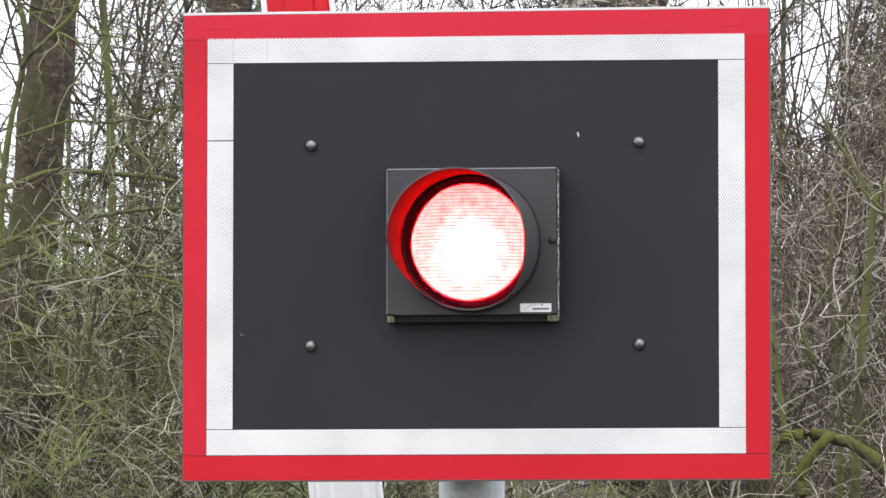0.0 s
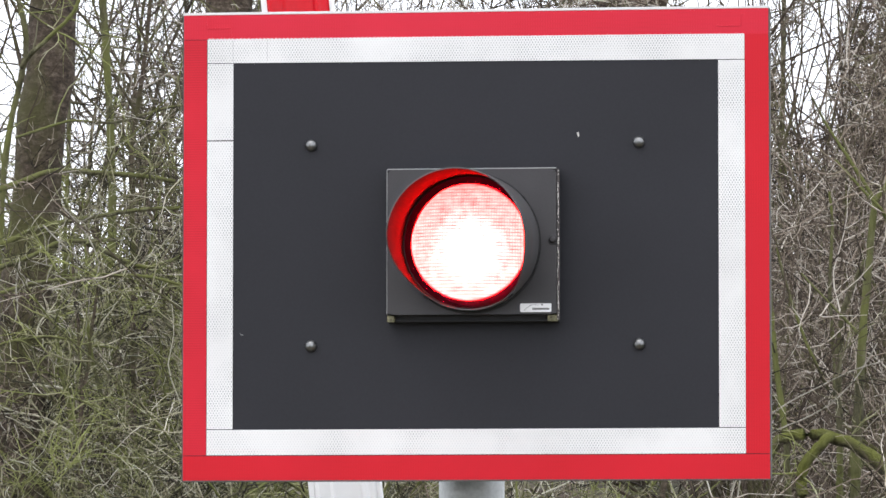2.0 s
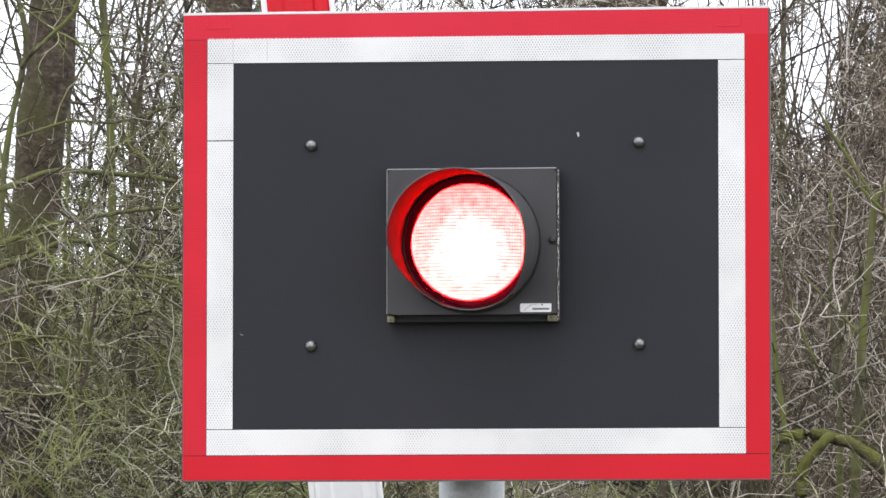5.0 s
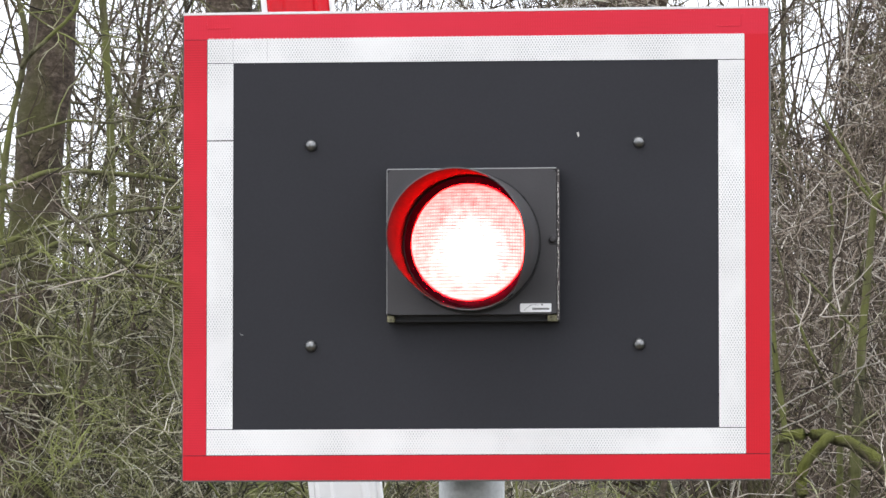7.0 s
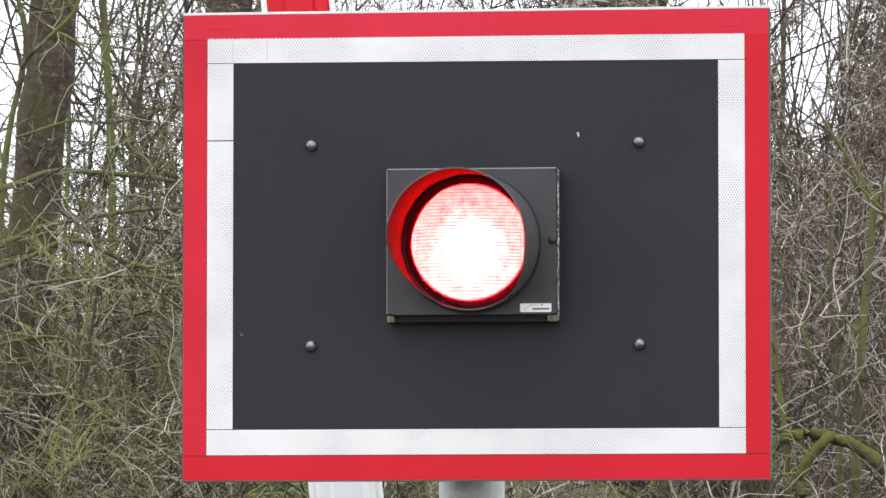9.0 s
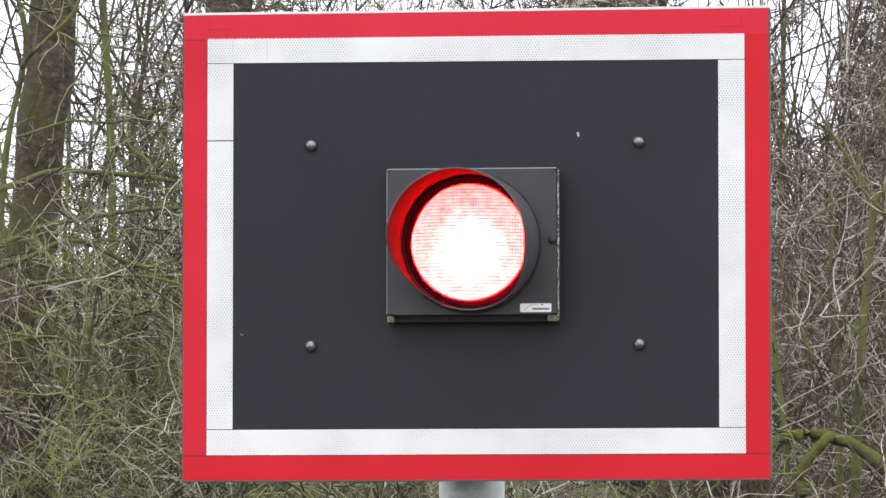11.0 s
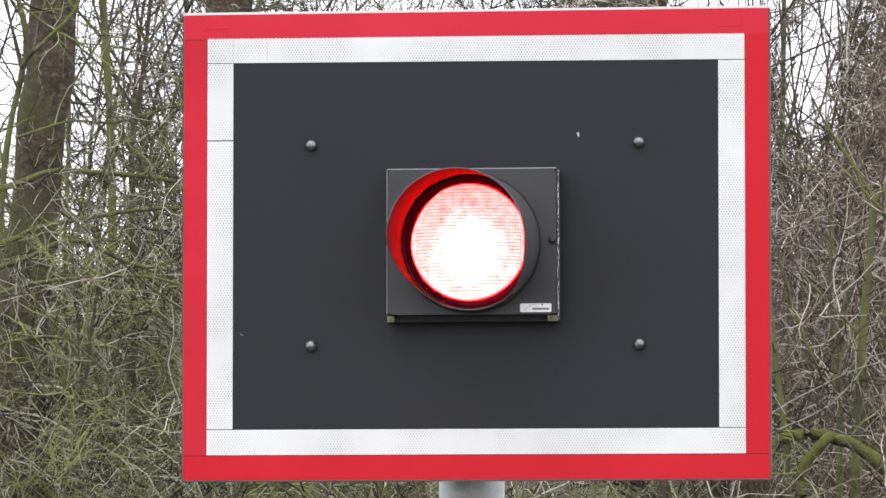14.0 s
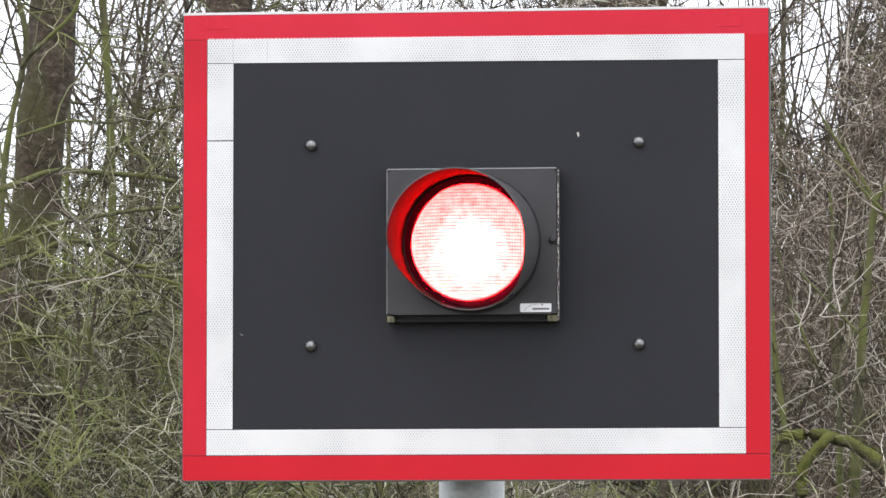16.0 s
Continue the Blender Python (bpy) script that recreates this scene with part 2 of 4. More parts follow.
GALV = surface("galvanised_steel", (0.40, 0.425, 0.425), (0.72, 0.75, 0.75), 34, 0.45, 0.12, 0.12, 140)
STEEL = surface("bolt_steel", (0.13, 0.135, 0.135), (0.27, 0.275, 0.275), 60, 0.32, 0.9, 0.06, 300, 0.05)
LUG = surface("weathered_brass_lug", (0.015, 0.014, 0.006), (0.36, 0.34, 0.20), 260, 0.6, 0.1, 0.3, 300)
RED_TAPE = sheeting("red_reflective_tape", (0.71, 0.0140, 0.036), (0.62, 0.007, 0.022), 0.09, 0.5, 0.0042, "Z")
# paler, pinker red for the top strip: sky reflection put into its colour
RED_TAPE_ACROSS = sheeting("sky_sheen_red_tape", (0.73, 0.0210, 0.052), (0.65, 0.016, 0.042), 0.09, 0.5, 0.0042, "X")
RED_TAPE_LOW = sheeting("deep_red_reflective_tape", (0.69, 0.0070, 0.023), (0.62, 0.006, 0.020), 0.09, 0.5, 0.0042, "X")
WHITE_TAPE = sheeting("white_reflective_tape", (0.905, 0.905, 0.895), (0.36, 0.37, 0.385), 0.10, 0.5, 0.0044)
STICKER = surface("white_sticker", (0.95, 0.95, 0.95), (0.97, 0.97, 0.97), 40, 0.35, 0, 0.02, 300)
INK = surface("grey_ink", (0.10, 0.10, 0.10), (0.20, 0.20, 0.20), 60, 0.6, 0, 0.0, 300)
ARM_RED = surface("red_barrier_film", (0.56, 0.002, 0.011), (0.74, 0.004, 0.017), 10, 0.22, 0, 0.03, 90, 0.08, 0.28)
ARM_WHITE = surface("white_barrier_film", (0.87, 0.875, 0.885), (0.92, 0.925, 0.93), 10, 0.32, 0, 0.03, 90, 0.08, 0.5)
CHIP = surface("bare_scratch", (0.55, 0.54, 0.50), (0.75, 0.74, 0.70), 90, 0.7, 0, 0.1, 200)
GREY_PAINT = surface("grey_cabinet_paint", (0.30, 0.31, 0.31), (0.38, 0.39, 0.39), 6, 0.5, 0, 0.08, 200)
LENS = lens_material()
GLOW = glow_material()
GROUND = ground_material()
BARK_BIG = bark("furrowed_brown_bark", [(0.026, 0.021, 0.016), (0.096, 0.074, 0.056), (0.22, 0.178, 0.14)], (0.095, 0.094, 0.038), 0.46, 26, 0, 1.0, 1.5)
BARK_MOSS = bark("mossy_bark", [(0.030, 0.028, 0.018), (0.110, 0.105, 0.060), (0.24, 0.23, 0.15)], (0.150, 0.160, 0.054), 0.60, 34, 0, 0.8, 0.35)
BARK_LOG = bark("thick_moss_bark", [(0.025, 0.022, 0.016), (0.085, 0.076, 0.050), (0.19, 0.175, 0.11)], (0.160, 0.172, 0.042), 0.48, 60, 0, 1.0, 0.8)
BARK_DEAD = bark("pale_dead_wood", [(0.16, 0.15, 0.12), (0.34, 0.32, 0.27), (0.52, 0.50, 0.44)], (0.20, 0.21, 0.10), 0.15, 60, 0, 0.4, 0.35)
TWIG_GREEN = bark("olive_twigs", [(0.012, 0.010, 0.008), (0.070, 0.066, 0.040), (0.38, 0.36, 0.235), (0.68, 0.66, 0.57)], (0.28, 0.305, 0.108), 0.41, 9, 0.88, 0, 1)
TWIG_BROWN = bark("brown_twigs", [(0.030, 0.024, 0.020), (0.138, 0.108, 0.084), (0.35, 0.292, 0.232), (0.66, 0.62, 0.55)], (0.20, 0.205, 0.085), 0.14, 9, 0.88, 0, 1)
TWIG_FAR = bark("far_twigs", [(0.036, 0.031, 0.023), (0.115, 0.100, 0.073), (0.26, 0.225, 0.17), (0.48, 0.45, 0.38)], (0.15, 0.155, 0.07), 0.3, 5, 0.85, 0, 1)
STRAW = bark("dry_grass", [(0.04, 0.035, 0.02), (0.12, 0.11, 0.06), (0.34, 0.31, 0.21)], (0.07, 0.085, 0.035), 0.3, 9, 0.8, 0, 1)


# ---- mesh helpers ----
def part(name, bm, mat, parent=None, label="", smooth=False):
    """Links a bmesh as one mesh object under a thing or a part."""
    me = bpy.data.meshes.new(name)
    bmesh.ops.recalc_face_normals(bm, faces=bm.faces)
    bm.to_mesh(me)
    bm.free()
    me.materials.append(mat)
    if smooth:
        for p in me.polygons:
            p.use_smooth = True
        me.set_sharp_from_angle(angle=radians(38))
    ob = new(name, me)
    ob.parent = parent
    if label:
        ob["label"] = label
    return ob


def empty(name, m):
    ob = new(name)
    ob.empty_display_size = 0.2
    ob.matrix_world = m
    return ob


def box(x0, x1, y0, y1, z0, z1, bevel=0.0, segments=2, bm=None):
    own = bmesh.new()
    bmesh.ops.create_cube(own, size=1)
    for v in own.verts:
        v.co = Vector((x0 + (v.co.x + 0.5) * (x1 - x0), y0 + (v.co.y + 0.5) * (y1 - y0), z0 + (v.co.z + 0.5) * (z1 - z0)))
    if bevel:
        bmesh.ops.bevel(own, geom=own.edges[:], offset=bevel, segments=segments, affect="EDGES", profile=0.6)
    if bm is None:
        return own
    me = bpy.data.meshes.new("tmp")
    own.to_mesh(me)
    own.free()
    bm.from_mesh(me)
    bpy.data.meshes.remove(me)
    return bm


def lathe(profile, steps=96, arc=None):
    """Turns (radius, y) points round the y axis."""
    bm = bmesh.new()
    rings = []
    for r, y in profile:
        if r < 1e-6:
            rings.append([bm.verts.new((0, y, 0))])
        else:
            rings.append([bm.verts.new((r * math.sin(2 * math.pi * i / steps), y, r * math.cos(2 * math.pi * i / steps))) for i in range(steps)])
    for a, b in zip(rings, rings[1:]):
        for i in range(steps):
            j = (i + 1) % steps
            if len(a) == 1:
                bm.faces.new((a[0], b[i], b[j]))
            elif len(b) == 1:
                bm.faces.new((a[i], a[j], b[0]))
            else:
                bm.faces.new((a[i], a[j], b[j], b[i]))
    return bm


def slab(outline, y0, y1):
    """A flat piece with an outline in x and z, between two depths."""
    bm = bmesh.new()
    a = [bm.verts.new((x, y0, z)) for x, z in outline]
    b = [bm.verts.new((x, y1, z)) for x, z in outline]
    bm.faces.new(a)
    bm.faces.new(b[::-1])
    for i in range(len(a)):
        j = (i + 1) % len(a)
        bm.faces.new((a[i], b[i], b[j], a[j]))
    return bm


def array_mesh(name, verts, quads, mat, second=None, thick=0):
    me = bpy.data.meshes.new(name)
    me.vertices.add(len(verts))
    me.vertices.foreach_set("co", verts.astype(np.float32).ravel())
    me.loops.add(quads.size)
    me.loops.foreach_set("vertex_index", quads.astype(np.int32).ravel())
    me.polygons.add(len(quads))
    me.polygons.foreach_set("loop_start", np.arange(0, quads.size, 4, dtype=np.int32))
    me.polygons.foreach_set("use_smooth", np.ones(len(quads), dtype=bool))
    me.update(calc_edges=True)
    me.materials.append(mat)
    if second:
        me.materials.append(second)
        slots = np.zeros(len(quads), dtype=np.int32)
        slots[:thick] = 1
        me.polygons.foreach_set("material_index", slots)
    return me


# ---- growing wood: shoots are lines of points with a radius ----
def grow(start, way, length, r0, k, wander, lift=0.0, taper=0.8):
    """Shoots from start along way, k points each, that bend in slow arcs with small kinks, and rise (lift > 0) or droop."""
    n = len(start)
    pts, d = np.empty((n, k, 3)), way / np.linalg.norm(way, axis=1, keepdims=True)
    pts[:, 0] = start
    step = (length / (k - 1))[:, None]
    arc = rng.normal(0, wander * 0.8, (n, 3))
    for i in range(1, k):
        arc = 0.72 * arc + rng.normal(0, wander * 0.5, (n, 3))
        d = d + arc + rng.normal(0, wander * 0.75, (n, 3)) + np.array([0, 0, lift])
        d /= np.linalg.norm(d, axis=1, keepdims=True)
        pts[:, i] = pts[:, i - 1] + d * step * rng.uniform(0.7, 1.3, (n, 1))
    rad = r0[:, None] * (1 - taper * np.linspace(0, 1, k))[None, :]
    return pts, rad


def shoots(pts, rad, each, spread, lo, hi, ratio, k, wander, lift, low=0.15, keep=None, least=0.0018):
    """Side shoots that leave their parents at an angle."""
    n, kk, _ = pts.shape
    idx = np.repeat(np.arange(n), each)
    u = rng.uniform(low, 0.98, len(idx)) * (kk - 1)
    i = np.minimum(u.astype(int), kk - 2)
    f = (u - i)[:, None]
    s = pts[idx, i] * (1 - f) + pts[idx, i + 1] * f
    r = rad[idx, i] * (1 - f[:, 0]) + rad[idx, i + 1] * f[:, 0]
    t = pts[idx, i + 1] - pts[idx, i]
    t /= np.linalg.norm(t, axis=1, keepdims=True)
    side = np.cross(t, rng.normal(size=(len(idx), 3)))
    side /= np.linalg.norm(side, axis=1, keepdims=True) + 1e-9
    a = rng.uniform(spread[0], spread[1], len(idx))[:, None]
    way = t * np.cos(a) + side * np.sin(a)
    if keep is not None:
        ok = keep(s)
        s, r, way = s[ok], r[ok], way[ok]
    length = rng.uniform(lo, hi, len(s)) * rng.uniform(0.6, 1.0, len(s))
    return grow(s, way, length, np.maximum(r * ratio * rng.uniform(0.7, 1.1, len(s)), least), k, wander, lift, 0.65)


def tubes(groups):
    """Verts and quads of round shoots: (points, radii, sides) each."""
    vs, qs, base = [], [], 0
    for pts, rad, sides in groups:
        n, k, _ = pts.shape
        if n == 0:
            continue
        t = np.gradient(pts, axis=1)
        t /= np.linalg.norm(t, axis=2, keepdims=True) + 1e-9
        ref = np.where(np.abs(t[:, :1, 2:3]) > 0.8, np.array([1.0, 0, 0]), np.array([0, 0, 1.0]))
        u = np.cross(t, np.broadcast_to(ref, t.shape))
        u /= np.linalg.norm(u, axis=2, keepdims=True) + 1e-9
        w = np.cross(t, u)
        ang = np.arange(sides) * 2 * np.pi / sides
        ring = pts[:, :, None] + rad[:, :, None, None] * (np.cos(ang)[None, None, :, None] * u[:, :, None] + np.sin(ang)[None, None, :, None] * w[:, :, None])
        vs.append(ring.reshape(-1, 3))
        ids = base + np.arange(n * k * sides).reshape(n, k, sides)
        a, b = ids[:, :-1], ids[:, 1:]
        qs.append(np.stack([a, np.roll(a, -1, 2), np.roll(b, -1, 2), b], -1).reshape(-1, 4))
        base += n * k * sides
    return np.concatenate(vs), np.concatenate(qs)


def wood(name, groups, mat, parent=None, label="", second=None):
    """Shoots as one mesh. second: the bark of the first group, its thick stems."""
    p, _, sides = groups[0]
    ob = new(name, array_mesh(name, *tubes(groups), mat, second, p.shape[0] * (p.shape[1] - 1) * sides))
    ob.parent = parent
    if label:
        ob["label"] = label
    return ob


def stem(points, r0, r1, k=36, rough=0.05):
    """One smooth thick stem through a few points, slightly uneven in girth."""
    p = np.array(points, float)
    d = np.r_[0, np.cumsum(np.linalg.norm(np.diff(p, axis=0), axis=1))]
    u = np.linspace(0, d[-1], k)
    line = np.stack([np.interp(u, d, p[:, c]) for c in range(3)], 1)
    for _ in range(4):
        line[1:-1] = (line[:-2] + 2 * line[1:-1] + line[2:]) / 4
    girth = np.linspace(r0, r1, k) * (1 + rng.normal(0, rough, k))
    line[1:-1] += rng.normal(0, r1 * 0.10, (k - 2, 3))
    return line[None], girth[None]


# ---- ground: level at the crossing, a wooded bank behind it ----
def bank(y):
    return float(bank_at(np.array([y]))[0])


def bank_at(p):
    t, h = np.clip((p - 2.5) / 9.0, 0, 1), np.clip((p - 19.0) / 22.0, 0, 1)
    return 2.3 * t * t * (3 - 2 * t) + 0.012 * np.clip(p - 11.5, 0, 40) + 2.6 * h * h * (3 - 2 * h)


def build_ground():
    xs = [-2500, -400, -90, -40] + [-24 + 0.8 * i for i in range(56)] + [26, 45, 90, 400, 2500]
    ys = [-2500, -400, -90, -30, -14, -8, -4, -1] + [0.5 + 0.7 * i for i in range(60)] + [50, 70, 120, 400, 2500]
    bm = bmesh.new()
    grid = [[bm.verts.new((x, y, bank(y) + (0.05 * noise.noise((x * 0.7, y * 0.7, 0)) if abs(x) < 30 and 2 < y < 60 else 0))) for x in xs] for y in ys]
    for a, b in zip(grid, grid[1:]):
        for i in range(len(xs) - 1):
            bm.faces.new((a[i], a[i + 1], b[i + 1], b[i]))
    tagged(part("ground", bm, GROUND, smooth=True), "leaf litter and winter grass on level ground and a bank", "ground", kind="structure")


# ---- the crossing signal ----
def tape_strip(name, x0, x1, z0, z1, mat, parent, depth, scallop="", label=""):
    """A strip of tape; z0 and z1 may run aslant (left, right). A scalloped edge follows the cells of the sheeting."""
    a0, b0 = z0 if isinstance(z0, tuple) else (z0, z0)
    a1, b1 = z1 if isinstance(z1, tuple) else (z1, z1)
    low, high = [(x0, a0), (x1, b0)], [(x1, b1), (x0, a1)]
    n = int((x1 - x0) / 0.0067)
    if scallop == "top":
        high = []
        for i in range(n * 6, -1, -1):
            u = i / (n * 6)
            deep = 0.0021 * max(0.12, 1 - 1.5 * max(0, u - 0.15))
            high.append((x0 + (x1 - x0) * u, a1 + (b1 - a1) * u - deep * (1 - abs(math.sin(math.pi * n * u)))))
    elif scallop == "bottom":
        low = [(x0 + (x1 - x0) * i / (n * 6), a0 + 0.0007 * (1 - abs(math.sin(math.pi * i / 6)))) for i in range(n * 6 + 1)]
    return part(name, slab(low + high, depth, depth + 0.0012), mat, parent, label)


def dome_bolt(parent, x, z):
    b = part("bolt", lathe([(0, -0.0092), (0.0035, -0.0088), (0.0068, -0.0074), (0.0093, -0.0045), (0.0104, -0.0012), (0.0104, 0.0016)], 28), STEEL, parent, "weathered domed steel bolt head", True)
    b.location = (x, 0.0, z)
    return b


def hood_reach(phi):
    """How far the hood stands out at an angle from its top (degrees): cut back towards the bottom."""
    return float(np.interp(abs(phi), [0, 82, 98, 110, 117, 124, 132, 139, 146, 156, 180], [0.230, 0.230, 0.214, 0.177, 0.150, 0.118, 0.082, 0.060, 0.045, 0.033, 0.028]))


def build_hood(parent, y_base):
    bm = bmesh.new()
    steps, rows, R, T = 144, 18, 0.1155, 0.0022
    outer, inner = [], []
    for i in range(steps):
        phi = -180 + 360 * i / steps
        a, L = radians(phi), hood_reach(phi)
        co, ci = [], []
        for j in range(rows + 1):
            y = y_base - L * j / rows
            dip = 0.0015 - 0.030 * (y_base - y)
            co.append(bm.verts.new((R * math.sin(a), y, R * math.cos(a) + dip)))
            ci.append(bm.verts.new(((R - T) * math.sin(a), y, (R - T) * math.cos(a) + dip)))
        outer.append(co)
        inner.append(ci)
    for i in range(steps):
        k = (i + 1) % steps
        for j in range(rows):
            bm.faces.new((outer[i][j], outer[k][j], outer[k][j + 1], outer[i][j + 1]))
            bm.faces.new((inner[i][j], inner[i][j + 1], inner[k][j + 1], inner[k][j])).material_index = 1
        bm.faces.new((outer[i][rows], outer[k][rows], inner[k][rows], inner[i][rows]))
    hood = part("hood", bm, HOOD_BLACK, parent, "black cut-away tunnel hood", True)
    hood.data.materials.append(LINING)
    # black ring stands in for the shaded gap between hood and plate
    gap_ring = part("gap_ring", lathe([(0.1156, y_base + 0.001), (0.1186, y_base + 0.001), (0.1188, y_base - 0.0012), (0.1182, y_base - 0.0020), (0.1156, y_base - 0.0020)], 96), PIT_BLACK, hood, "", True)
    for sx in (-1, 1):
        clip = part("clip", box(-0.005, 0.005, -0.012, 0.0, -0.003, 0.003, 0.001), PIT_BLACK, hood)
        clip.matrix_basis = pose(sx * 0.0715, y_base - 0.030, -0.0925, 0, -sx * 38, 0)
    return hood


def build_signal():
    top = empty("crossing_signal", pose(-0.0255, 0.178, 0))
    tagged(top, "flashing red light on black board with red and white border", "crossing signal")
    off = Vector((0.0255, -0.178, BOARD_Z))

    # post, standing in the ground
    post = part("post", lathe([(0.0, 0.0), (0.0565, 0.0), (0.0565, -3.02), (0.052, -3.03), (0.0, -3.03)], 48), GALV, top, "dull galvanised steel tube", True)
    post.rotation_euler = (radians(-90), 0, 0)
    for dz in (-0.24, 0.24):
        br = part("bracket", box(-0.17, 0.17, -0.062, -0.054, -0.02, 0.02, 0.003), GALV, post)
        br.matrix_basis = Matrix.Rotation(radians(90), 4, "X") @ pose(0, 0, BOARD_Z + dz)
        for s in (-1, 1):
            arm = part("standoff", box(s * 0.155 - 0.012, s * 0.155 + 0.012, -0.1575, -0.062, -0.02, 0.02, 0.003), GALV, post)
            arm.matrix_basis = br.matrix_basis

    # board with a square opening for the lamp
    xs, zs = [-0.5, -0.122, 0.122, 0.5], [-0.397, -0.122, 0.122, 0.397]
    bm = bmesh.new()
    f = [[bm.verts.new((x, 0.0012, z)) for x in xs] for z in zs]
    b = [[bm.verts.new((x, 0.0205, z)) for x in xs] for z in zs]
    for r in range(3):
        for c in range(3):
            if (r, c) != (1, 1):
                bm.faces.new((f[r][c], f[r][c + 1], f[r + 1][c + 1], f[r + 1][c]))
                bm.faces.new((b[r][c], b[r + 1][c], b[r + 1][c + 1], b[r][c + 1]))
    for i in range(3):
        for g, h in (((0, i), (0, i + 1)), ((3, i), (3, i + 1)), ((i, 0), (i + 1, 0)), ((i, 3), (i + 1, 3))):
            bm.faces.new((f[g[0]][g[1]], f[h[0]][h[1]], b[h[0]][h[1]], b[g[0]][g[1]]))
    for g, h in (((1, 1), (1, 2)), ((2, 1), (2, 2)), ((1, 1), (2, 1)), ((1, 2), (2, 2))):
        bm.faces.new((f[g[0]][g[1]], f[h[0]][h[1]], b[h[0]][h[1]], b[g[0]][g[1]]))
    board = part("backboard", bm, BLACK, top, "matt black rectangular board")
    board.location = off

    # wider white aluminium top edge; the other strips are dark grey to carry shade
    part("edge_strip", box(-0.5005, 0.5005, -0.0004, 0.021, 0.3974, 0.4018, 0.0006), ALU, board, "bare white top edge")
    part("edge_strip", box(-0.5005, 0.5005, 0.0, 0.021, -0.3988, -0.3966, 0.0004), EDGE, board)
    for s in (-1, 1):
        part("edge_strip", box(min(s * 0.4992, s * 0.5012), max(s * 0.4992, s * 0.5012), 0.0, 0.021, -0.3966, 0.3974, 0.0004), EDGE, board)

    # red outer tape, butted at the corners with one doubled end
    W0, W1, H0, H1 = 0.4585, 0.414, 0.354, 0.3105
    rd, wh = "red reflective tape", "white honeycomb reflective tape"
    tape_strip("tape", -0.499, 0.499, (0.3557, 0.3540), 0.3970, RED_TAPE_ACROSS, board, 0.0, "", rd)
    tape_strip("tape", -0.499, 0.499, -0.3964, -H0 - 0.0012, RED_TAPE_LOW, board, 0.0, "", rd)
    tape_strip("tape", -0.499, -W0 - 0.0010, -H0, H0 + 0.0008, RED_TAPE, board, 0.0001, "", rd)
    tape_strip("tape", W0 + 0.0006, 0.499, -H0, H0 + 0.0008, RED_TAPE_LOW, board, 0.0001, "", rd)
    for x0, x1, z0, z1 in ((-0.4600, -0.4578, 0.3742, 0.3905), (-0.4588, -0.4180, 0.3738, 0.3758), (-0.4192, -0.4172, 0.3590, 0.3752), (0.4115, 0.4150, 0.3683, 0.3705), (0.4140, 0.4528, 0.3672, 0.3690), (0.4512, 0.4530, 0.3690, 0.3874), (0.4520, 0.4590, 0.3868, 0.3885)):
        part("tape_lap", box(x0, x1, -0.0010, 0.0004, z0, z1, 0.0005), RED_TAPE_ACROSS, board, rd)
    # white inner tape
    tape_strip("tape", -W0, W0, (0.3150, 0.3115), (0.3574, 0.3546), WHITE_TAPE, board, -0.0004, "top", wh)
    tape_strip("tape", -W0, W0, -H0, -H1 - 0.0003, WHITE_TAPE, board, 0.0, "bottom", wh)
    tape_strip("tape", -W0, -W1, -H1 + 0.0010, 0.1812, WHITE_TAPE, board, 0.0001, "", wh)
    tape_strip("tape", -W0, -W1, 0.1830, 0.3138, WHITE_TAPE, board, 0.0, "", wh)
    tape_strip("tape", W1, W0, -H1 + 0.0010, 0.3102, WHITE_TAPE, board, 0.0001, "", wh)
    for x in (-0.4145, -0.3555):
        part("crease", box(x - 0.00025, x + 0.00025, -0.0007, 0.0004, 0.3165, 0.3545), GREY_PAINT, board)

    for x in (-0.2795, 0.2795):
        for z in (0.1726, -0.1690):
            dome_bolt(board, x, z)

    # chips in the paint
    chip = part("scratch", slab([(-0.0022, 0.004), (0.001, 0.0045), (0.0022, -0.002), (0.0006, -0.0048), (-0.001, -0.001)], -0.0003, 0.0014), CHIP, board, "bare fleck in the paint")
    chip.location = (0.1762, 0.0006, 0.1862)
    chip = part("scratch", slab([(-0.004, 0.003), (-0.001, 0.0005), (0.0035, -0.001), (0.001, -0.003), (-0.002, -0.0015)], -0.0003, 0.0014), INK, board)
    chip.location = (-0.3985, 0.0006, -0.1482)

    # ---- lamp unit ----
    body = bmesh.new()
    box(-0.1452, -0.122, -0.030, 0.0012, -0.1308, 0.127, 0, 1, body)
    box(0.122, 0.1452, -0.030, 0.0012, -0.1308, 0.127, 0, 1, body)
    box(-0.122, 0.122, -0.030, 0.0012, 0.122, 0.127, 0, 1, body)
    box(-0.122, 0.122, -0.030, 0.0012, -0.1308, -0.122, 0, 1, body)
    # closed case behind the board
    box(-0.128, -0.122, 0.0012, 0.112, -0.128, 0.128, 0, 1, body)
    box(0.122, 0.128, 0.0012, 0.112, -0.128, 0.128, 0, 1, body)
    box(-0.122, 0.122, 0.0212, 0.112, 0.122, 0.128, 0, 1, body)
    box(-0.122, 0.122, 0.0212, 0.112, -0.128, -0.122, 0, 1, body)
    box(-0.128, 0.128, 0.112, 0.116, -0.128, 0.128, 0, 1, body)
    lamp = part("lamp_case", body, PIT_BLACK, top, "square black lamp case")
    lamp.location = off
    # door plate with a round opening
    bm = bmesh.new()
    n, half = 96, (-0.1432, 0.1442, -0.1200, 0.1266)
    ring_f, ring_b, out_f, out_b = [], [], [], []
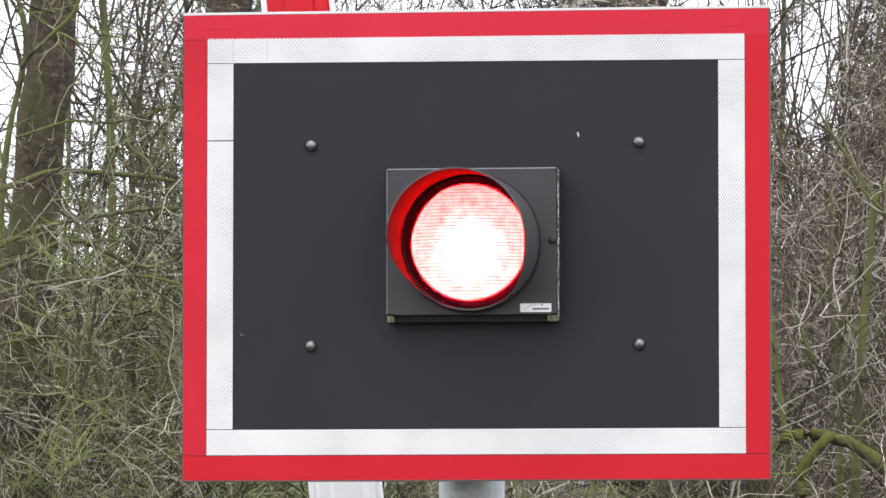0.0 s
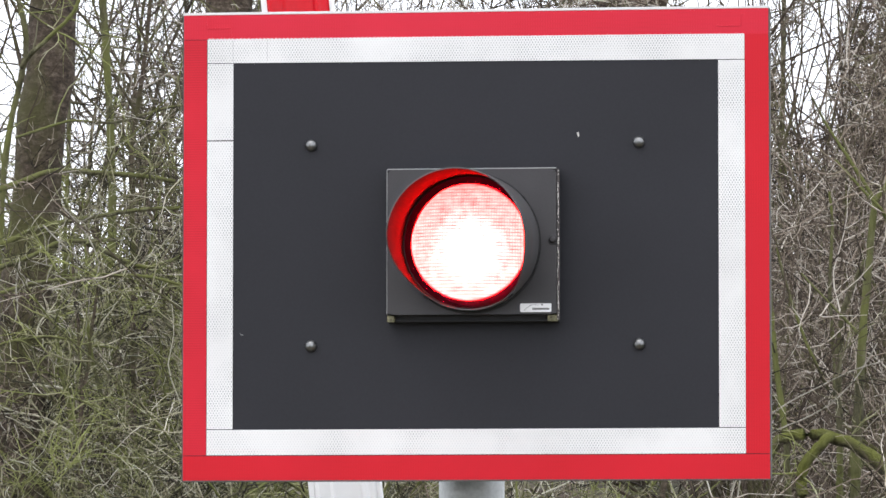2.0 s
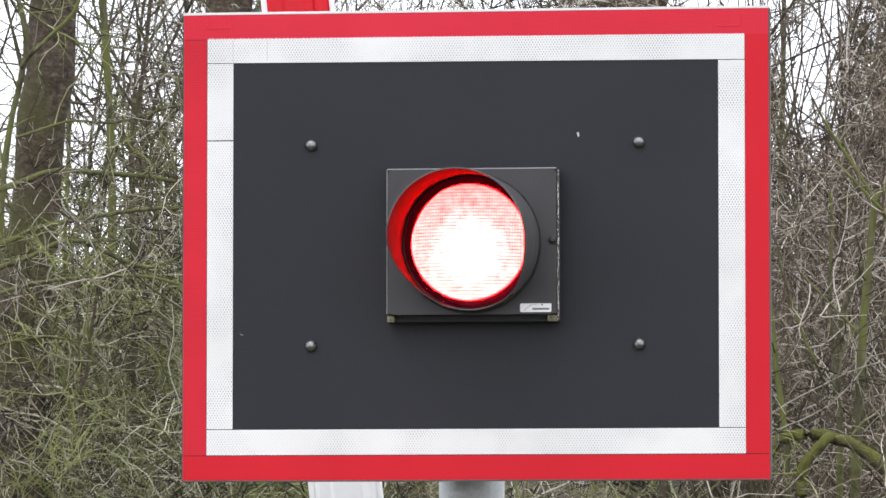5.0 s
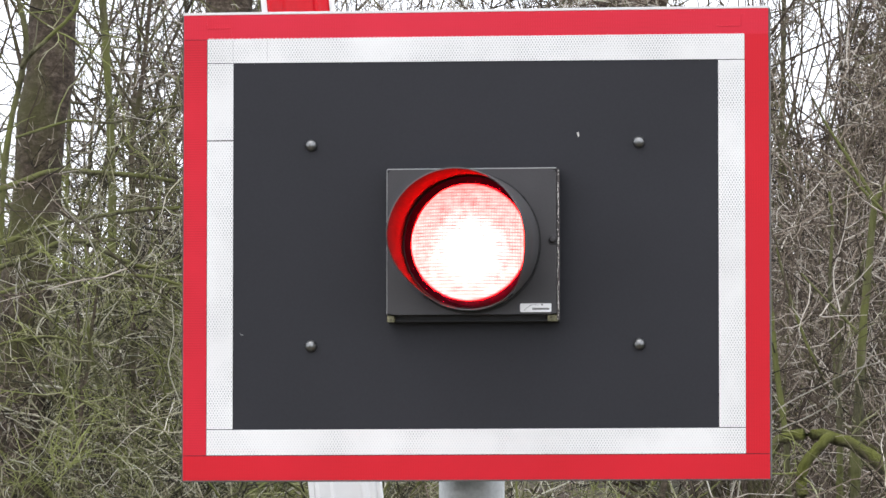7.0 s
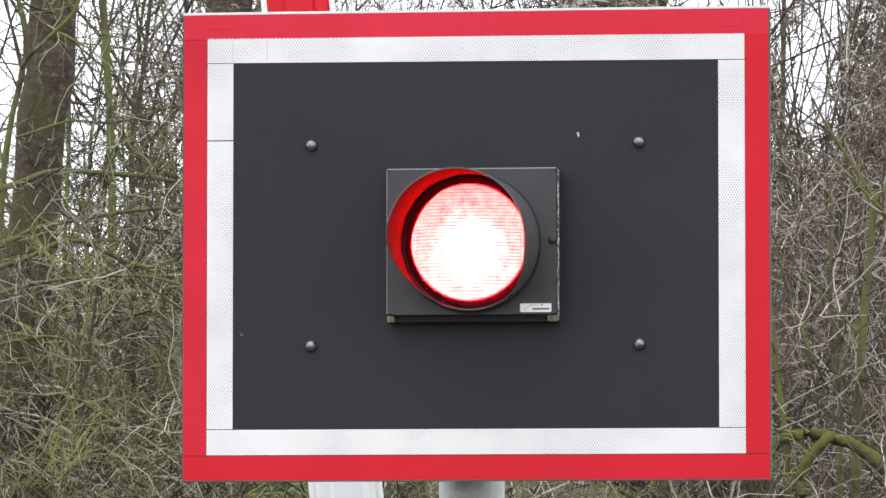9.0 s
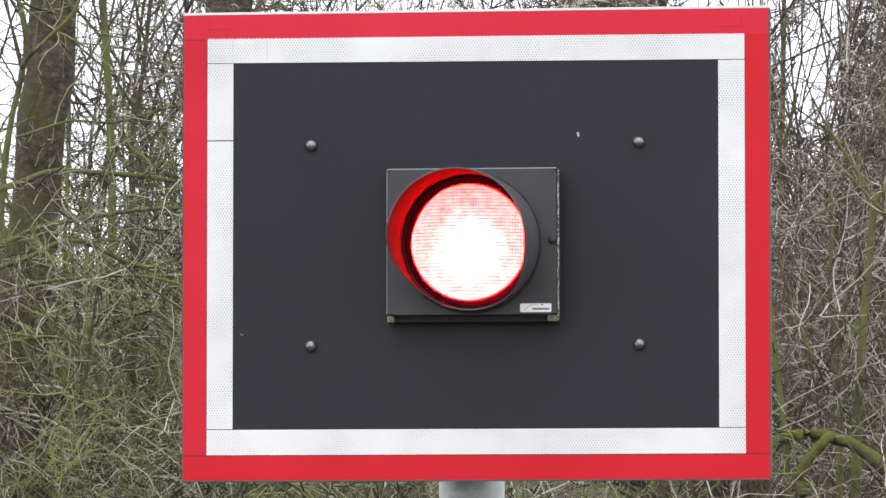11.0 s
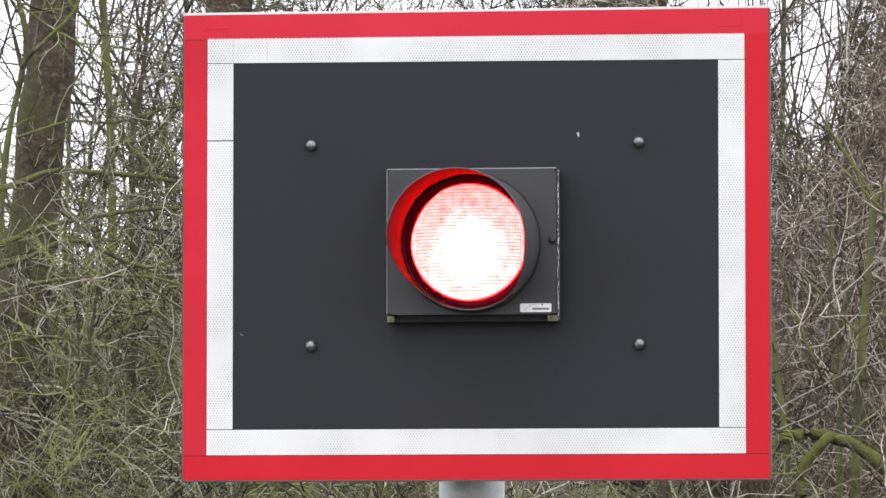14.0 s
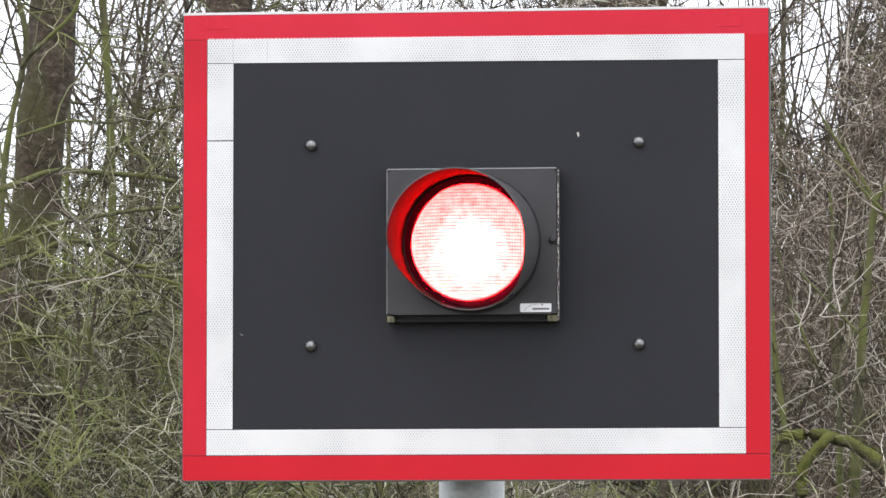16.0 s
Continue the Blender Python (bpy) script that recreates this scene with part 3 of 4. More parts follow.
    for i in range(n):
        a = 2 * math.pi * (i + 0.5) / n
        sx, sz = math.sin(a), math.cos(a)
        k = min((half[1] if sx > 0 else -half[0]) / max(abs(sx), 1e-6), (half[3] if sz > 0 else -half[2]) / max(abs(sz), 1e-6))
        for lst, r, y in ((ring_f, 0.115, -0.050), (ring_b, 0.115, -0.0305), (out_f, k, -0.050), (out_b, k, -0.0305)):
            lst.append(bm.verts.new((sx * r, y, sz * r)))
    for i in range(n):
        j = (i + 1) % n
        bm.faces.new((ring_f[i], ring_f[j], out_f[j], out_f[i]))
        bm.faces.new((ring_b[i], out_b[i], out_b[j], ring_b[j]))
        bm.faces.new((out_f[i], out_f[j], out_b[j], out_b[i]))
        bm.faces.new((ring_f[i], ring_b[i], ring_b[j], ring_f[j]))
    bmesh.ops.dissolve_limit(bm, angle_limit=0.01, verts=bm.verts[:], edges=bm.edges[:])
    door = part("lamp_door", bm, BOX_BLACK, lamp, "dark grey lamp door plate")
    part("door_lip", box(-0.1428, 0.1444, -0.0508, -0.0485, 0.1252, 0.1270, 0.0007), GREY_PAINT, lamp, "pale upper edge")
    part("door_lip", box(-0.1436, -0.1424, -0.0506, -0.0485, -0.1193, 0.1252, 0.0004), GREY_PAINT, lamp)
    strip = part("gasket", box(0.1446, 0.1480, -0.0435, -0.029, -0.129, 0.1245, 0.0008), EDGE, lamp, "perished rubber gasket with pale crumbling edge")
    crumbs, pick, z = bmesh.new(), random.Random(4), -0.129
    while z < 0.122:
        h = pick.uniform(0.0015, 0.007)
        if pick.random() < 0.8:
            w = pick.uniform(0.0008, 0.0026)
            x0 = pick.uniform(0.1448, 0.1486 - w)
            box(x0, x0 + w, -0.0448, -0.0425, z, z + h * pick.uniform(0.5, 1.0), 0.0004, 1, crumbs)
        z += h * 0.8
    part("crumbling_edge", crumbs, CHIP, strip, "pale crumbling sealant")
    part("lug", box(-0.1440, -0.1315, -0.0405, -0.030, -0.1318, -0.1205, 0.0012), LUG, lamp, "weathered square lug")
    part("lug", box(0.128, 0.1455, -0.0405, -0.030, -0.1318, -0.1205, 0.0012), LUG, lamp)
    part("drip_rail", box(-0.130, 0.127, -0.036, -0.030, -0.1316, -0.1288, 0.0008), PIT_BLACK, lamp)
    # unseen strip added to stop lamp light leaking under the door
    part("leak_stop", box(-0.1215, 0.1215, -0.0335, -0.0295, -0.1295, -0.1165), PIT_BLACK, lamp)
    screw = part("lock_screw", lathe([(0, -0.0065), (0.004, -0.0062), (0.0064, -0.004), (0.0072, 0.0)], 24), STEEL, lamp, "dark round lock screw", True)
    screw.location = (0.1385, -0.050, 0.0062)
    screw.data.materials[0] = BOX_BLACK
    part("lock_tab", slab([(-0.006, 0), (0.0055, 0), (0.0055, 0.002), (-0.004, 0.002), (-0.006, 0.005), (-0.0075, 0.009), (-0.0085, 0.006)], -0.0512, -0.0498), PIT_BLACK, lamp).location = (0.139, 0, -0.0035)
    # sticker with bars for its small print
    pts = []
    for cx, cz, a0 in ((0.1338, -0.1042, 0), (0.0848, -0.1042, 90), (0.0848, -0.1148, 180), (0.1338, -0.1148, 270)):
        pts += [(cx + 0.002 * math.cos(radians(a0 + d)), cz + 0.002 * math.sin(radians(a0 + d))) for d in (0, 30, 60, 90)]
    stick = part("sticker", slab(pts, -0.0507, -0.0499), STICKER, lamp, "small white maker's sticker")
    for x0, x1, z0, z1 in ((0.1035, 0.1325, -0.1128, -0.1108), (0.1035, 0.1325, -0.1105, -0.1098), (0.1005, 0.116, -0.1049, -0.1043), (0.1185, 0.1212, -0.1056, -0.1036)):
        part("print_bar", box(x0, x1, -0.0510, -0.0506, z0, z1), INK, stick)
    swoosh = part("print_bar", box(-0.008, 0.008, -0.0510, -0.0506, -0.0003, 0.0003), INK, stick)
    swoosh.matrix_basis = pose(0.0955, 0, -0.1092, 0, -38, 0)
    build_hood(lamp, -0.0502)
    part("lens_ring", lathe([(0.1212, -0.0302), (0.1148, -0.0304), (0.1148, -0.060), (0.1138, -0.066), (0.1128, -0.0678), (0.1108, -0.0680)], 96), RUBBER, lamp, "", True)
    part("lens_seat", lathe([(0.1108, -0.0680), (0.1112, -0.0650), (0.1110, -0.052), (0.1104, -0.034)], 96), RING, lamp, "black stepped lens seat", True)
    prof = [(0.141 * math.sin(radians(a)), -0.0668 + 0.0866 - 0.141 * math.cos(radians(a))) for a in np.linspace(0, 52.1, 24)]
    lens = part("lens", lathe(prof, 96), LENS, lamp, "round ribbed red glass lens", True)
    glow = part("light_source", lathe([(0, 0.105), (0.04, 0.1045), (0.08, 0.103), (0.1215, 0.100)], 64), GLOW, lamp, "glowing lit reflector bowl", True)
    glow.location = (0, 0, 0)
    # two unseen leaves added to block the ever-lit source between flashes
    up = part("shutter", box(-0.1195, 0.1195, 0.0, 0.0012, -0.1230, 0.0, 0), PIT_BLACK, lamp, "added matt black leaf that blocks the light between flashes")
    lo = part("shutter", box(-0.1195, 0.1195, 0.0, 0.0012, 0.0, 0.1230, 0), PIT_BLACK, lamp, "added matt black leaf that blocks the light between flashes")
    return up, lo


# ---- the barrier ----
PIVOT, LEAN = (-0.182, 0.900, 0.717), 5.76


def build_barrier():
    """The arm lies along its own z axis from the pivot."""
    barrier = empty("level_crossing_barrier", pose(PIVOT[0], PIVOT[1] + 0.26, 0))
    tagged(barrier, "raised level crossing barrier with red and white banded arm", "barrier")
    arm = part("arm", box(-0.075, 0.075, -0.035, 0.035, -0.55, 0.152, 0.006), GALV, barrier, "red and white banded arm with white edge rails")
    arm.matrix_basis = pose(0, -0.26, PIVOT[2], 0, -LEAN, 0)

    def beam(z0, z1):
        bm = bmesh.new()
        prof = [(-0.056, 0.0), (-0.055, -0.012), (-0.051, -0.0185), (-0.045, -0.0205), (-0.039, -0.0172), (-0.027, -0.0164), (-0.021, -0.0215), (-0.016, -0.0215), (-0.010, -0.0168), (0.010, -0.0172), (0.026, -0.0166), (0.031, -0.0222), (0.036, -0.0222), (0.041, -0.0168), (0.050, -0.0158), (0.055, -0.010), (0.056, 0.0)]
        prof = [(1.062 * x, y) for x, y in prof]
        prof = prof + [(x, -y) for x, y in prof[-2:0:-1]]
        a = [bm.verts.new((x, y, z0)) for x, y in prof]
        b = [bm.verts.new((x, y, z1)) for x, y in prof]
        bm.faces.new(a[::-1])
        bm.faces.new(b)
        for i in range(len(a)):
            j = (i + 1) % len(a)
            bm.faces.new((a[i], a[j], b[j], b[i]))
        return bm

    z, red = 0.15, True
    while z < 5.9:
        part("band", beam(z, z + 0.898), ARM_RED if red else ARM_WHITE, arm, "glossy red band" if red else "white band", True)
        z, red = z + 0.90, not red
    for s in (-1, 1):
        part("edge_rail", box(-0.0696 if s < 0 else 0.0580, -0.0580 if s < 0 else 0.0656, -0.014, 0.014, 0.15, 6.45, 0.003), ARM_WHITE, arm, "white edge rail")
    part("end_cap", box(-0.068, 0.068, -0.028, 0.028, 6.45, 6.50, 0.01), ARM_WHITE, arm)
    part("counterweight", box(-0.13, 0.13, -0.06, 0.06, -0.66, -0.36, 0.012), GREY_PAINT, arm)

    part("plinth", box(-0.24, 0.24, -0.17, 0.21, -0.02, 0.08, 0.01), GREY_PAINT, barrier)
    part("body", box(-0.21, 0.21, -0.15, 0.18, 0.08, 1.02, 0.012), GREY_PAINT, barrier)
    part("roof", box(-0.225, 0.225, -0.165, 0.195, 1.02, 1.06, 0.012), GREY_PAINT, barrier)
    shaft = part("shaft", lathe([(0, -0.26), (0.035, -0.26), (0.035, -0.14), (0, -0.14)], 24), GALV, barrier, "", True)
    shaft.location = (0, 0, PIVOT[2])
    return arm


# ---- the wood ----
def view_lane(p):
    """How thickly twigs grow at each place: open lanes between the crowns, fitted to the view by bearing and rise from
    the camera.
    """
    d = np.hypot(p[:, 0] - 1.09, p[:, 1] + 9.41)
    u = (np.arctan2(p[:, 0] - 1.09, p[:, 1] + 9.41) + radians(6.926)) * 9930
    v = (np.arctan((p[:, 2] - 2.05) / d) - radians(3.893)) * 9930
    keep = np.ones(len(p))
    # a leaning gap between the brown crowns, along the camera's sight lines
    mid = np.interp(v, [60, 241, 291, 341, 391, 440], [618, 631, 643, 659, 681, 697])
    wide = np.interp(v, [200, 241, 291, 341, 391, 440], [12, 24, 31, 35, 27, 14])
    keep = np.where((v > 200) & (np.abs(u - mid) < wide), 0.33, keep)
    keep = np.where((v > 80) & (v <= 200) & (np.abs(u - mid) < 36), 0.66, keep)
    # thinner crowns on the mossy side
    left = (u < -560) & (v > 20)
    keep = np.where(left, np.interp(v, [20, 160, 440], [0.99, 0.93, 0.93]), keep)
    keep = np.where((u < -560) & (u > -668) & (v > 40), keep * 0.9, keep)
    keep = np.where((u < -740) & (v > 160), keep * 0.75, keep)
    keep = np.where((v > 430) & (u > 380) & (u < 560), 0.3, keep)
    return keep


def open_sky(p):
    return rng.random(len(p)) < view_lane(p)


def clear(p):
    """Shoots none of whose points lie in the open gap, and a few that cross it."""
    return (view_lane(p.reshape(-1, 3)) > 0.34).reshape(p.shape[:2]).all(1) | (rng.random(len(p)) < 0.30)


def thicket(name, seed, n, x, y, tall, r, each, mat, label, skew=0.0, low=0.08, least=0.0022, reach=(0.3, 0.95), sway=0.45, wander=0.11):
    """Tangled bare shoots that stand in the ground, with arching branches, twigs and twiglets."""
    global rng
    rng = np.random.default_rng(seed)
    s = np.stack([rng.uniform(*x, n), rng.uniform(*y, n), np.zeros(n)], 1)
    s[:, 0] += skew * (s[:, 1] - y[0])
    s[:, 2] = bank_at(s[:, 1]) - 0.03
    way = np.stack([rng.normal(0, sway, n), rng.normal(0, sway * 0.78, n), np.ones(n)], 1)
    p0, r0 = grow(s, way, rng.uniform(*tall, n), rng.uniform(*r, n), 20, wander, 0.0)
    ok = (view_lane(p0[:, 12]) > rng.random(n) * 0.6)
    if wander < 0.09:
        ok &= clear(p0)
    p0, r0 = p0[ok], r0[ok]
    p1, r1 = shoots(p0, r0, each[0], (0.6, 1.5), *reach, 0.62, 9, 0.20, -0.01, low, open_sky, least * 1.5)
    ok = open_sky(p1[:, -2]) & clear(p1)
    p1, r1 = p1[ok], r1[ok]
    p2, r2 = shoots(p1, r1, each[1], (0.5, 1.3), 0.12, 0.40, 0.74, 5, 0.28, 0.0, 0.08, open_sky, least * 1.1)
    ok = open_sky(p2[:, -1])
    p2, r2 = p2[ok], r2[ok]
    groups = [(p0, r0, 6), (p1, r1, 4), (p2, r2, 3)]
    if each[2]:
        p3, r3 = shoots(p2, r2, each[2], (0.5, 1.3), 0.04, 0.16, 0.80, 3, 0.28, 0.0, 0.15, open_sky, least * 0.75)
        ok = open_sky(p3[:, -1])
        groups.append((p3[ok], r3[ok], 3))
    ob = wood(name, groups, mat, second=BARK_MOSS if mat is TWIG_GREEN else BARK_BIG)
    return tagged(ob, label, "thicket", kind="stuff")


def tree(name, lines, mat, label, base, crown=None, crown_mat=None, spray=(0.4, 1.2)):
    """A tree from its stems; the first is the trunk, the others are limbs. Twigs leave all of them."""
    top = empty(name, Matrix.Translation(base))
    tagged(top, label, "tree")
    o = np.array(base)
    twigs = []
    for i, (pts, r0, r1) in enumerate(lines):
        p, r = stem(pts, r0, r1)
        wood("trunk" if i == 0 else "limb", [(p - o, r, 20 if r0 > 0.05 else 10)], mat, top)
        if crown:
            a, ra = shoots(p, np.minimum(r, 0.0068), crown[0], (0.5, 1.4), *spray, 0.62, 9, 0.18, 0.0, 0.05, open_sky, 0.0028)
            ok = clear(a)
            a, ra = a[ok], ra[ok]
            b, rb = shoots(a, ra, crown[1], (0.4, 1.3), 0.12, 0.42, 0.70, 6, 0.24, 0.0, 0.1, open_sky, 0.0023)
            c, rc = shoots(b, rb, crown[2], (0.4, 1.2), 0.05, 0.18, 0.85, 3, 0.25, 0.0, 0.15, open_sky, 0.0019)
            twigs += [(a - o, ra, 4), (b - o, rb, 3), (c - o, rc, 3)]
    if crown:
        wood("crown", twigs, crown_mat, top)
    return top


def build_trees():
    # the big leaning trunk and what grows round it
    trunk = [(-3.74, 15, 2.25), (-3.75, 15, 2.94), (-3.744, 15, 3.34), (-3.728, 15, 3.72), (-3.70, 15, 4.02), (-3.655, 15, 4.34), (-3.626, 15, 4.65), (-3.60, 15, 4.95), (-3.55, 15, 6.2), (-3.5, 15.1, 9.5)]
    tree("tree", [(trunk, 0.118, 0.085)], BARK_BIG, "tall leaning tree with furrowed brown bark", (-3.74, 15, 2.3), (22, 5, 3), TWIG_BROWN)
    fork = [(-3.86, 14.6, 2.25), (-3.80, 14.6, 3.3), (-3.764, 14.6, 3.985), (-3.747, 14.6, 4.21), (-3.718, 14.6, 4.33), (-3.693, 14.6, 4.43), (-3.674, 14.6, 4.505), (-3.646, 14.6, 4.575), (-3.637, 14.6, 4.655), (-3.66, 14.6, 4.74), (-3.73, 14.6, 4.86), (-3.85, 14.6, 5.2)]
    fork_arm = [(-3.674, 14.55, 4.50), (-3.627, 14.5, 4.556), (-3.579, 14.5, 4.588), (-3.534, 14.5, 4.636), (-3.465, 14.5, 4.695), (-3.425, 14.5, 4.74), (-3.39, 14.5, 4.87), (-3.36, 14.5, 5.2)]
    fork_tip = [(-3.70, 14.55, 4.80), (-3.645, 14.55, 4.747), (-3.582, 14.55, 4.697), (-3.524, 14.55, 4.666)]
    tree("tree", [(fork, 0.018, 0.011), (fork_arm, 0.011, 0.007), (fork_tip, 0.007, 0.004)],
         BARK_MOSS, "thin mossy sapling beside the big trunk", (-3.86, 14.6, 2.3), (5, 3, 3), TWIG_GREEN, (0.3, 0.8))
    tree("tree", [([(-3.70, 17, 2.3), (-3.706, 17.0, 2.68), (-3.742, 17.0, 3.442), (-3.711, 17.0, 3.875), (-3.721, 17.0, 4.391), (-3.742, 17.0, 4.745), (-3.77, 17.0, 5.073), (-3.83, 17.0, 6.5)], 0.024, 0.014),
                  ([(-3.75, 16.6, 2.3), (-3.78, 16.2, 3.2), (-3.76, 16.0, 3.86), (-3.735, 16.0, 4.173), (-3.74, 16.0, 4.566), (-3.73, 16.0, 4.959), (-3.72, 16.0, 5.6)], 0.012, 0.008)],
         BARK_MOSS, "slim tree with green moss on its bark", (-3.70, 17, 2.32), (16, 5, 3), TWIG_GREEN)
    tree("tree", [([(-3.62, 19, 2.3), (-3.599, 19.0, 2.727), (-3.474, 19.0, 5.293), (-3.40, 19.0, 7.0), (-3.3, 19, 10)], 0.155, 0.08)],
         BARK_BIG, "straight brown tree trunk in the wood", (-3.62, 19, 2.35), (26, 5, 3), TWIG_BROWN)
    dark = [(-3.34, 15.5, 2.3), (-3.345, 15.5, 3.82), (-3.356, 15.5, 4.03), (-3.37, 15.5, 4.17), (-3.342, 15.5, 4.32), (-3.326, 15.5, 4.40), (-3.306, 15.5, 4.54), (-3.27, 15.5, 4.9), (-3.2, 15.5, 5.6)]
    tree("tree", [(dark, 0.014, 0.008)], BARK_BIG, "thin dark sapling in the thicket", (-3.34, 15.5, 2.3), (10, 4, 3), TWIG_BROWN, (0.3, 0.8))
    # the mossy tree whose limbs reach over the bank from the side
    limbs = [([(-3.98, 14.0, 2.25), (-3.96, 14.0, 3.0), (-3.95, 14.0, 3.6), (-3.99, 14.05, 4.2), (-4.05, 14.1, 5.2), (-4.1, 14.1, 6.4)], 0.060, 0.030),
             ([(-3.95, 14.0, 3.50), (-3.73, 14, 3.575), (-3.653, 14, 3.592), (-3.56, 14, 3.618), (-3.492, 14, 3.646), (-3.443, 14, 3.682), (-3.39, 14, 3.703), (-3.287, 14, 3.70), (-3.13, 14, 3.706)], 0.0125, 0.0085),
             ([(-3.95, 13.95, 3.36), (-3.684, 13.8, 3.448), (-3.61, 13.8, 3.467), (-3.49, 13.8, 3.507), (-3.37, 13.8, 3.525), (-3.20, 13.8, 3.533), (-3.068, 13.8, 3.544), (-2.936, 13.8, 3.531), (-2.79, 13.8, 3.48)], 0.0115, 0.006),
             ([(-3.96, 14.1, 3.58), (-3.743, 14.2, 3.686), (-3.645, 14.2, 3.714), (-3.56, 14.2, 3.77), (-3.448, 14.2, 3.791), (-3.325, 14.2, 3.814), (-3.215, 14.2, 3.827), (-3.10, 14.2, 3.846), (-2.91, 14.2, 3.854)], 0.0135, 0.008)]
    low_limbs = [([(-3.97, 14.1, 3.85), (-3.686, 14.4, 3.969), (-3.512, 14.4, 4.041), (-3.338, 14.4, 4.029), (-3.215, 14.4, 4.018), (-3.09, 14.4, 4.01), (-2.967, 14.4, 3.982)], 0.0165, 0.009),
                 ([(-3.95, 13.9, 3.08), (-3.618, 13.6, 3.223), (-3.522, 13.6, 3.261), (-3.464, 13.6, 3.263), (-3.426, 13.6, 3.222), (-3.416, 13.6, 3.158), (-3.40, 13.6, 3.104), (-3.377, 13.6, 3.057)], 0.0075, 0.004),
                 ([(-3.52, 13.65, 3.262), (-3.412, 13.8, 3.285), (-3.315, 13.9, 3.275), (-3.254, 13.9, 3.25), (-3.12, 13.9, 3.24)], 0.007, 0.004),
                 ([(-3.287, 14, 3.70), (-3.245, 14.1, 3.675), (-3.171, 14.1, 3.638), (-3.098, 14.1, 3.607), (-3.024, 14.1, 3.589), (-2.89, 14.1, 3.636)], 0.0125, 0.007),
                 ([(-3.65, 14.3, 4.17), (-3.426, 14.4, 4.256), (-3.315, 14.4, 4.242), (-3.215, 14.4, 4.239), (-3.13, 14.4, 4.267), (-3.02, 14.4, 4.30), (-2.92, 14.4, 4.314)], 0.007, 0.005)]
    tree("tree", limbs + low_limbs, BARK_MOSS, "mossy tree with long low limbs over the bank", (-3.98, 14.0, 2.28), (4, 5, 3), TWIG_GREEN, (0.25, 0.9))
    # dead pale twigs that hang in the limbs
    hung = [([(-3.266, 13.4, 3.80), (-3.228, 13.4, 3.757), (-3.175, 13.4, 3.698), (-3.147, 13.4, 3.651), (-3.127, 13.4, 3.604), (-3.11, 13.4, 3.557), (-3.132, 13.4, 3.496)], 0.0033, 0.0024),
            ([(-3.351, 13.4, 3.727), (-3.313, 13.4, 3.687), (-3.27, 13.4, 3.647), (-3.234, 13.4, 3.616), (-3.198, 13.4, 3.588)], 0.0033, 0.0024),
            ([(-3.27, 13.4, 3.638), (-3.293, 13.4, 3.593), (-3.322, 13.4, 3.539), (-3.336, 13.4, 3.488)], 0.003, 0.0024),
            ([(-3.428, 13.3, 3.569), (-3.44, 13.3, 3.506), (-3.444, 13.3, 3.448), (-3.434, 13.3, 3.378), (-3.448, 13.3, 3.319)], 0.0033, 0.0024)]
    for line in hung:
        tree("dead_branch", [line], BARK_DEAD, "pale dead branch caught in the mossy limbs", line[0][-1], (2, 2, 0), BARK_DEAD, (0.08, 0.25))
    for pts in ([(-3.288, 13.9, 2.25), (-3.284, 13.9, 2.9), (-3.278, 13.9, 3.04), (-3.283, 13.9, 3.136), (-3.291, 13.9, 3.23), (-3.296, 13.9, 3.375), (-3.33, 13.9, 3.7)],
                [(-3.268, 13.85, 2.25), (-3.27, 13.85, 2.93), (-3.266, 13.85, 3.09), (-3.242, 13.85, 3.136), (-3.228, 13.85, 3.183), (-3.242, 13.85, 3.231), (-3.20, 13.85, 3.5)]):
        tree("sapling", [(pts, 0.011, 0.006)], BARK_BIG, "thin brown sapling among the olive twigs", pts[0], (7, 4, 3), TWIG_GREEN, (0.2, 0.6))
    # shrub and mossy log on the other side of the board
    shrub = [([(0.06, 12, 2.2), (0.067, 12, 2.514), (0.076, 12, 2.73), (0.084, 12, 2.90), (0.093, 12, 3.074), (0.10, 12, 3.18), (0.116, 12, 3.333), (0.132, 12, 3.505), (0.145, 12, 3.635), (0.152, 12, 3.696)], 0.024, 0.013),
             ([(0.152, 12, 3.689), (0.112, 12, 3.755), (0.069, 12, 3.826), (0.026, 12, 3.89), (-0.028, 12, 3.973), (-0.09, 12, 4.09)], 0.0085, 0.004),
             ([(0.20, 12, 3.60), (0.182, 11.95, 3.648), (0.124, 11.95, 3.707), (0.06, 11.95, 3.779), (0.002, 11.95, 3.843)], 0.008, 0.004),
             ([(0.152, 12, 3.69), (0.172, 12, 3.717), (0.209, 12, 3.76), (0.241, 12, 3.851), (0.27, 12, 4.3)], 0.012, 0.007),
             ([(0.0, 12.1, 2.2), (0.006, 12.1, 2.516), (0.009, 12.1, 2.82), (0.003, 12.1, 2.971), (0.004, 12.1, 3.122), (0.011, 12.1, 3.22), (0.024, 12.1, 3.285), (0.046, 12.1, 3.35), (0.079, 12.1, 3.404), (0.114, 12.05, 3.465)], 0.016, 0.010)]
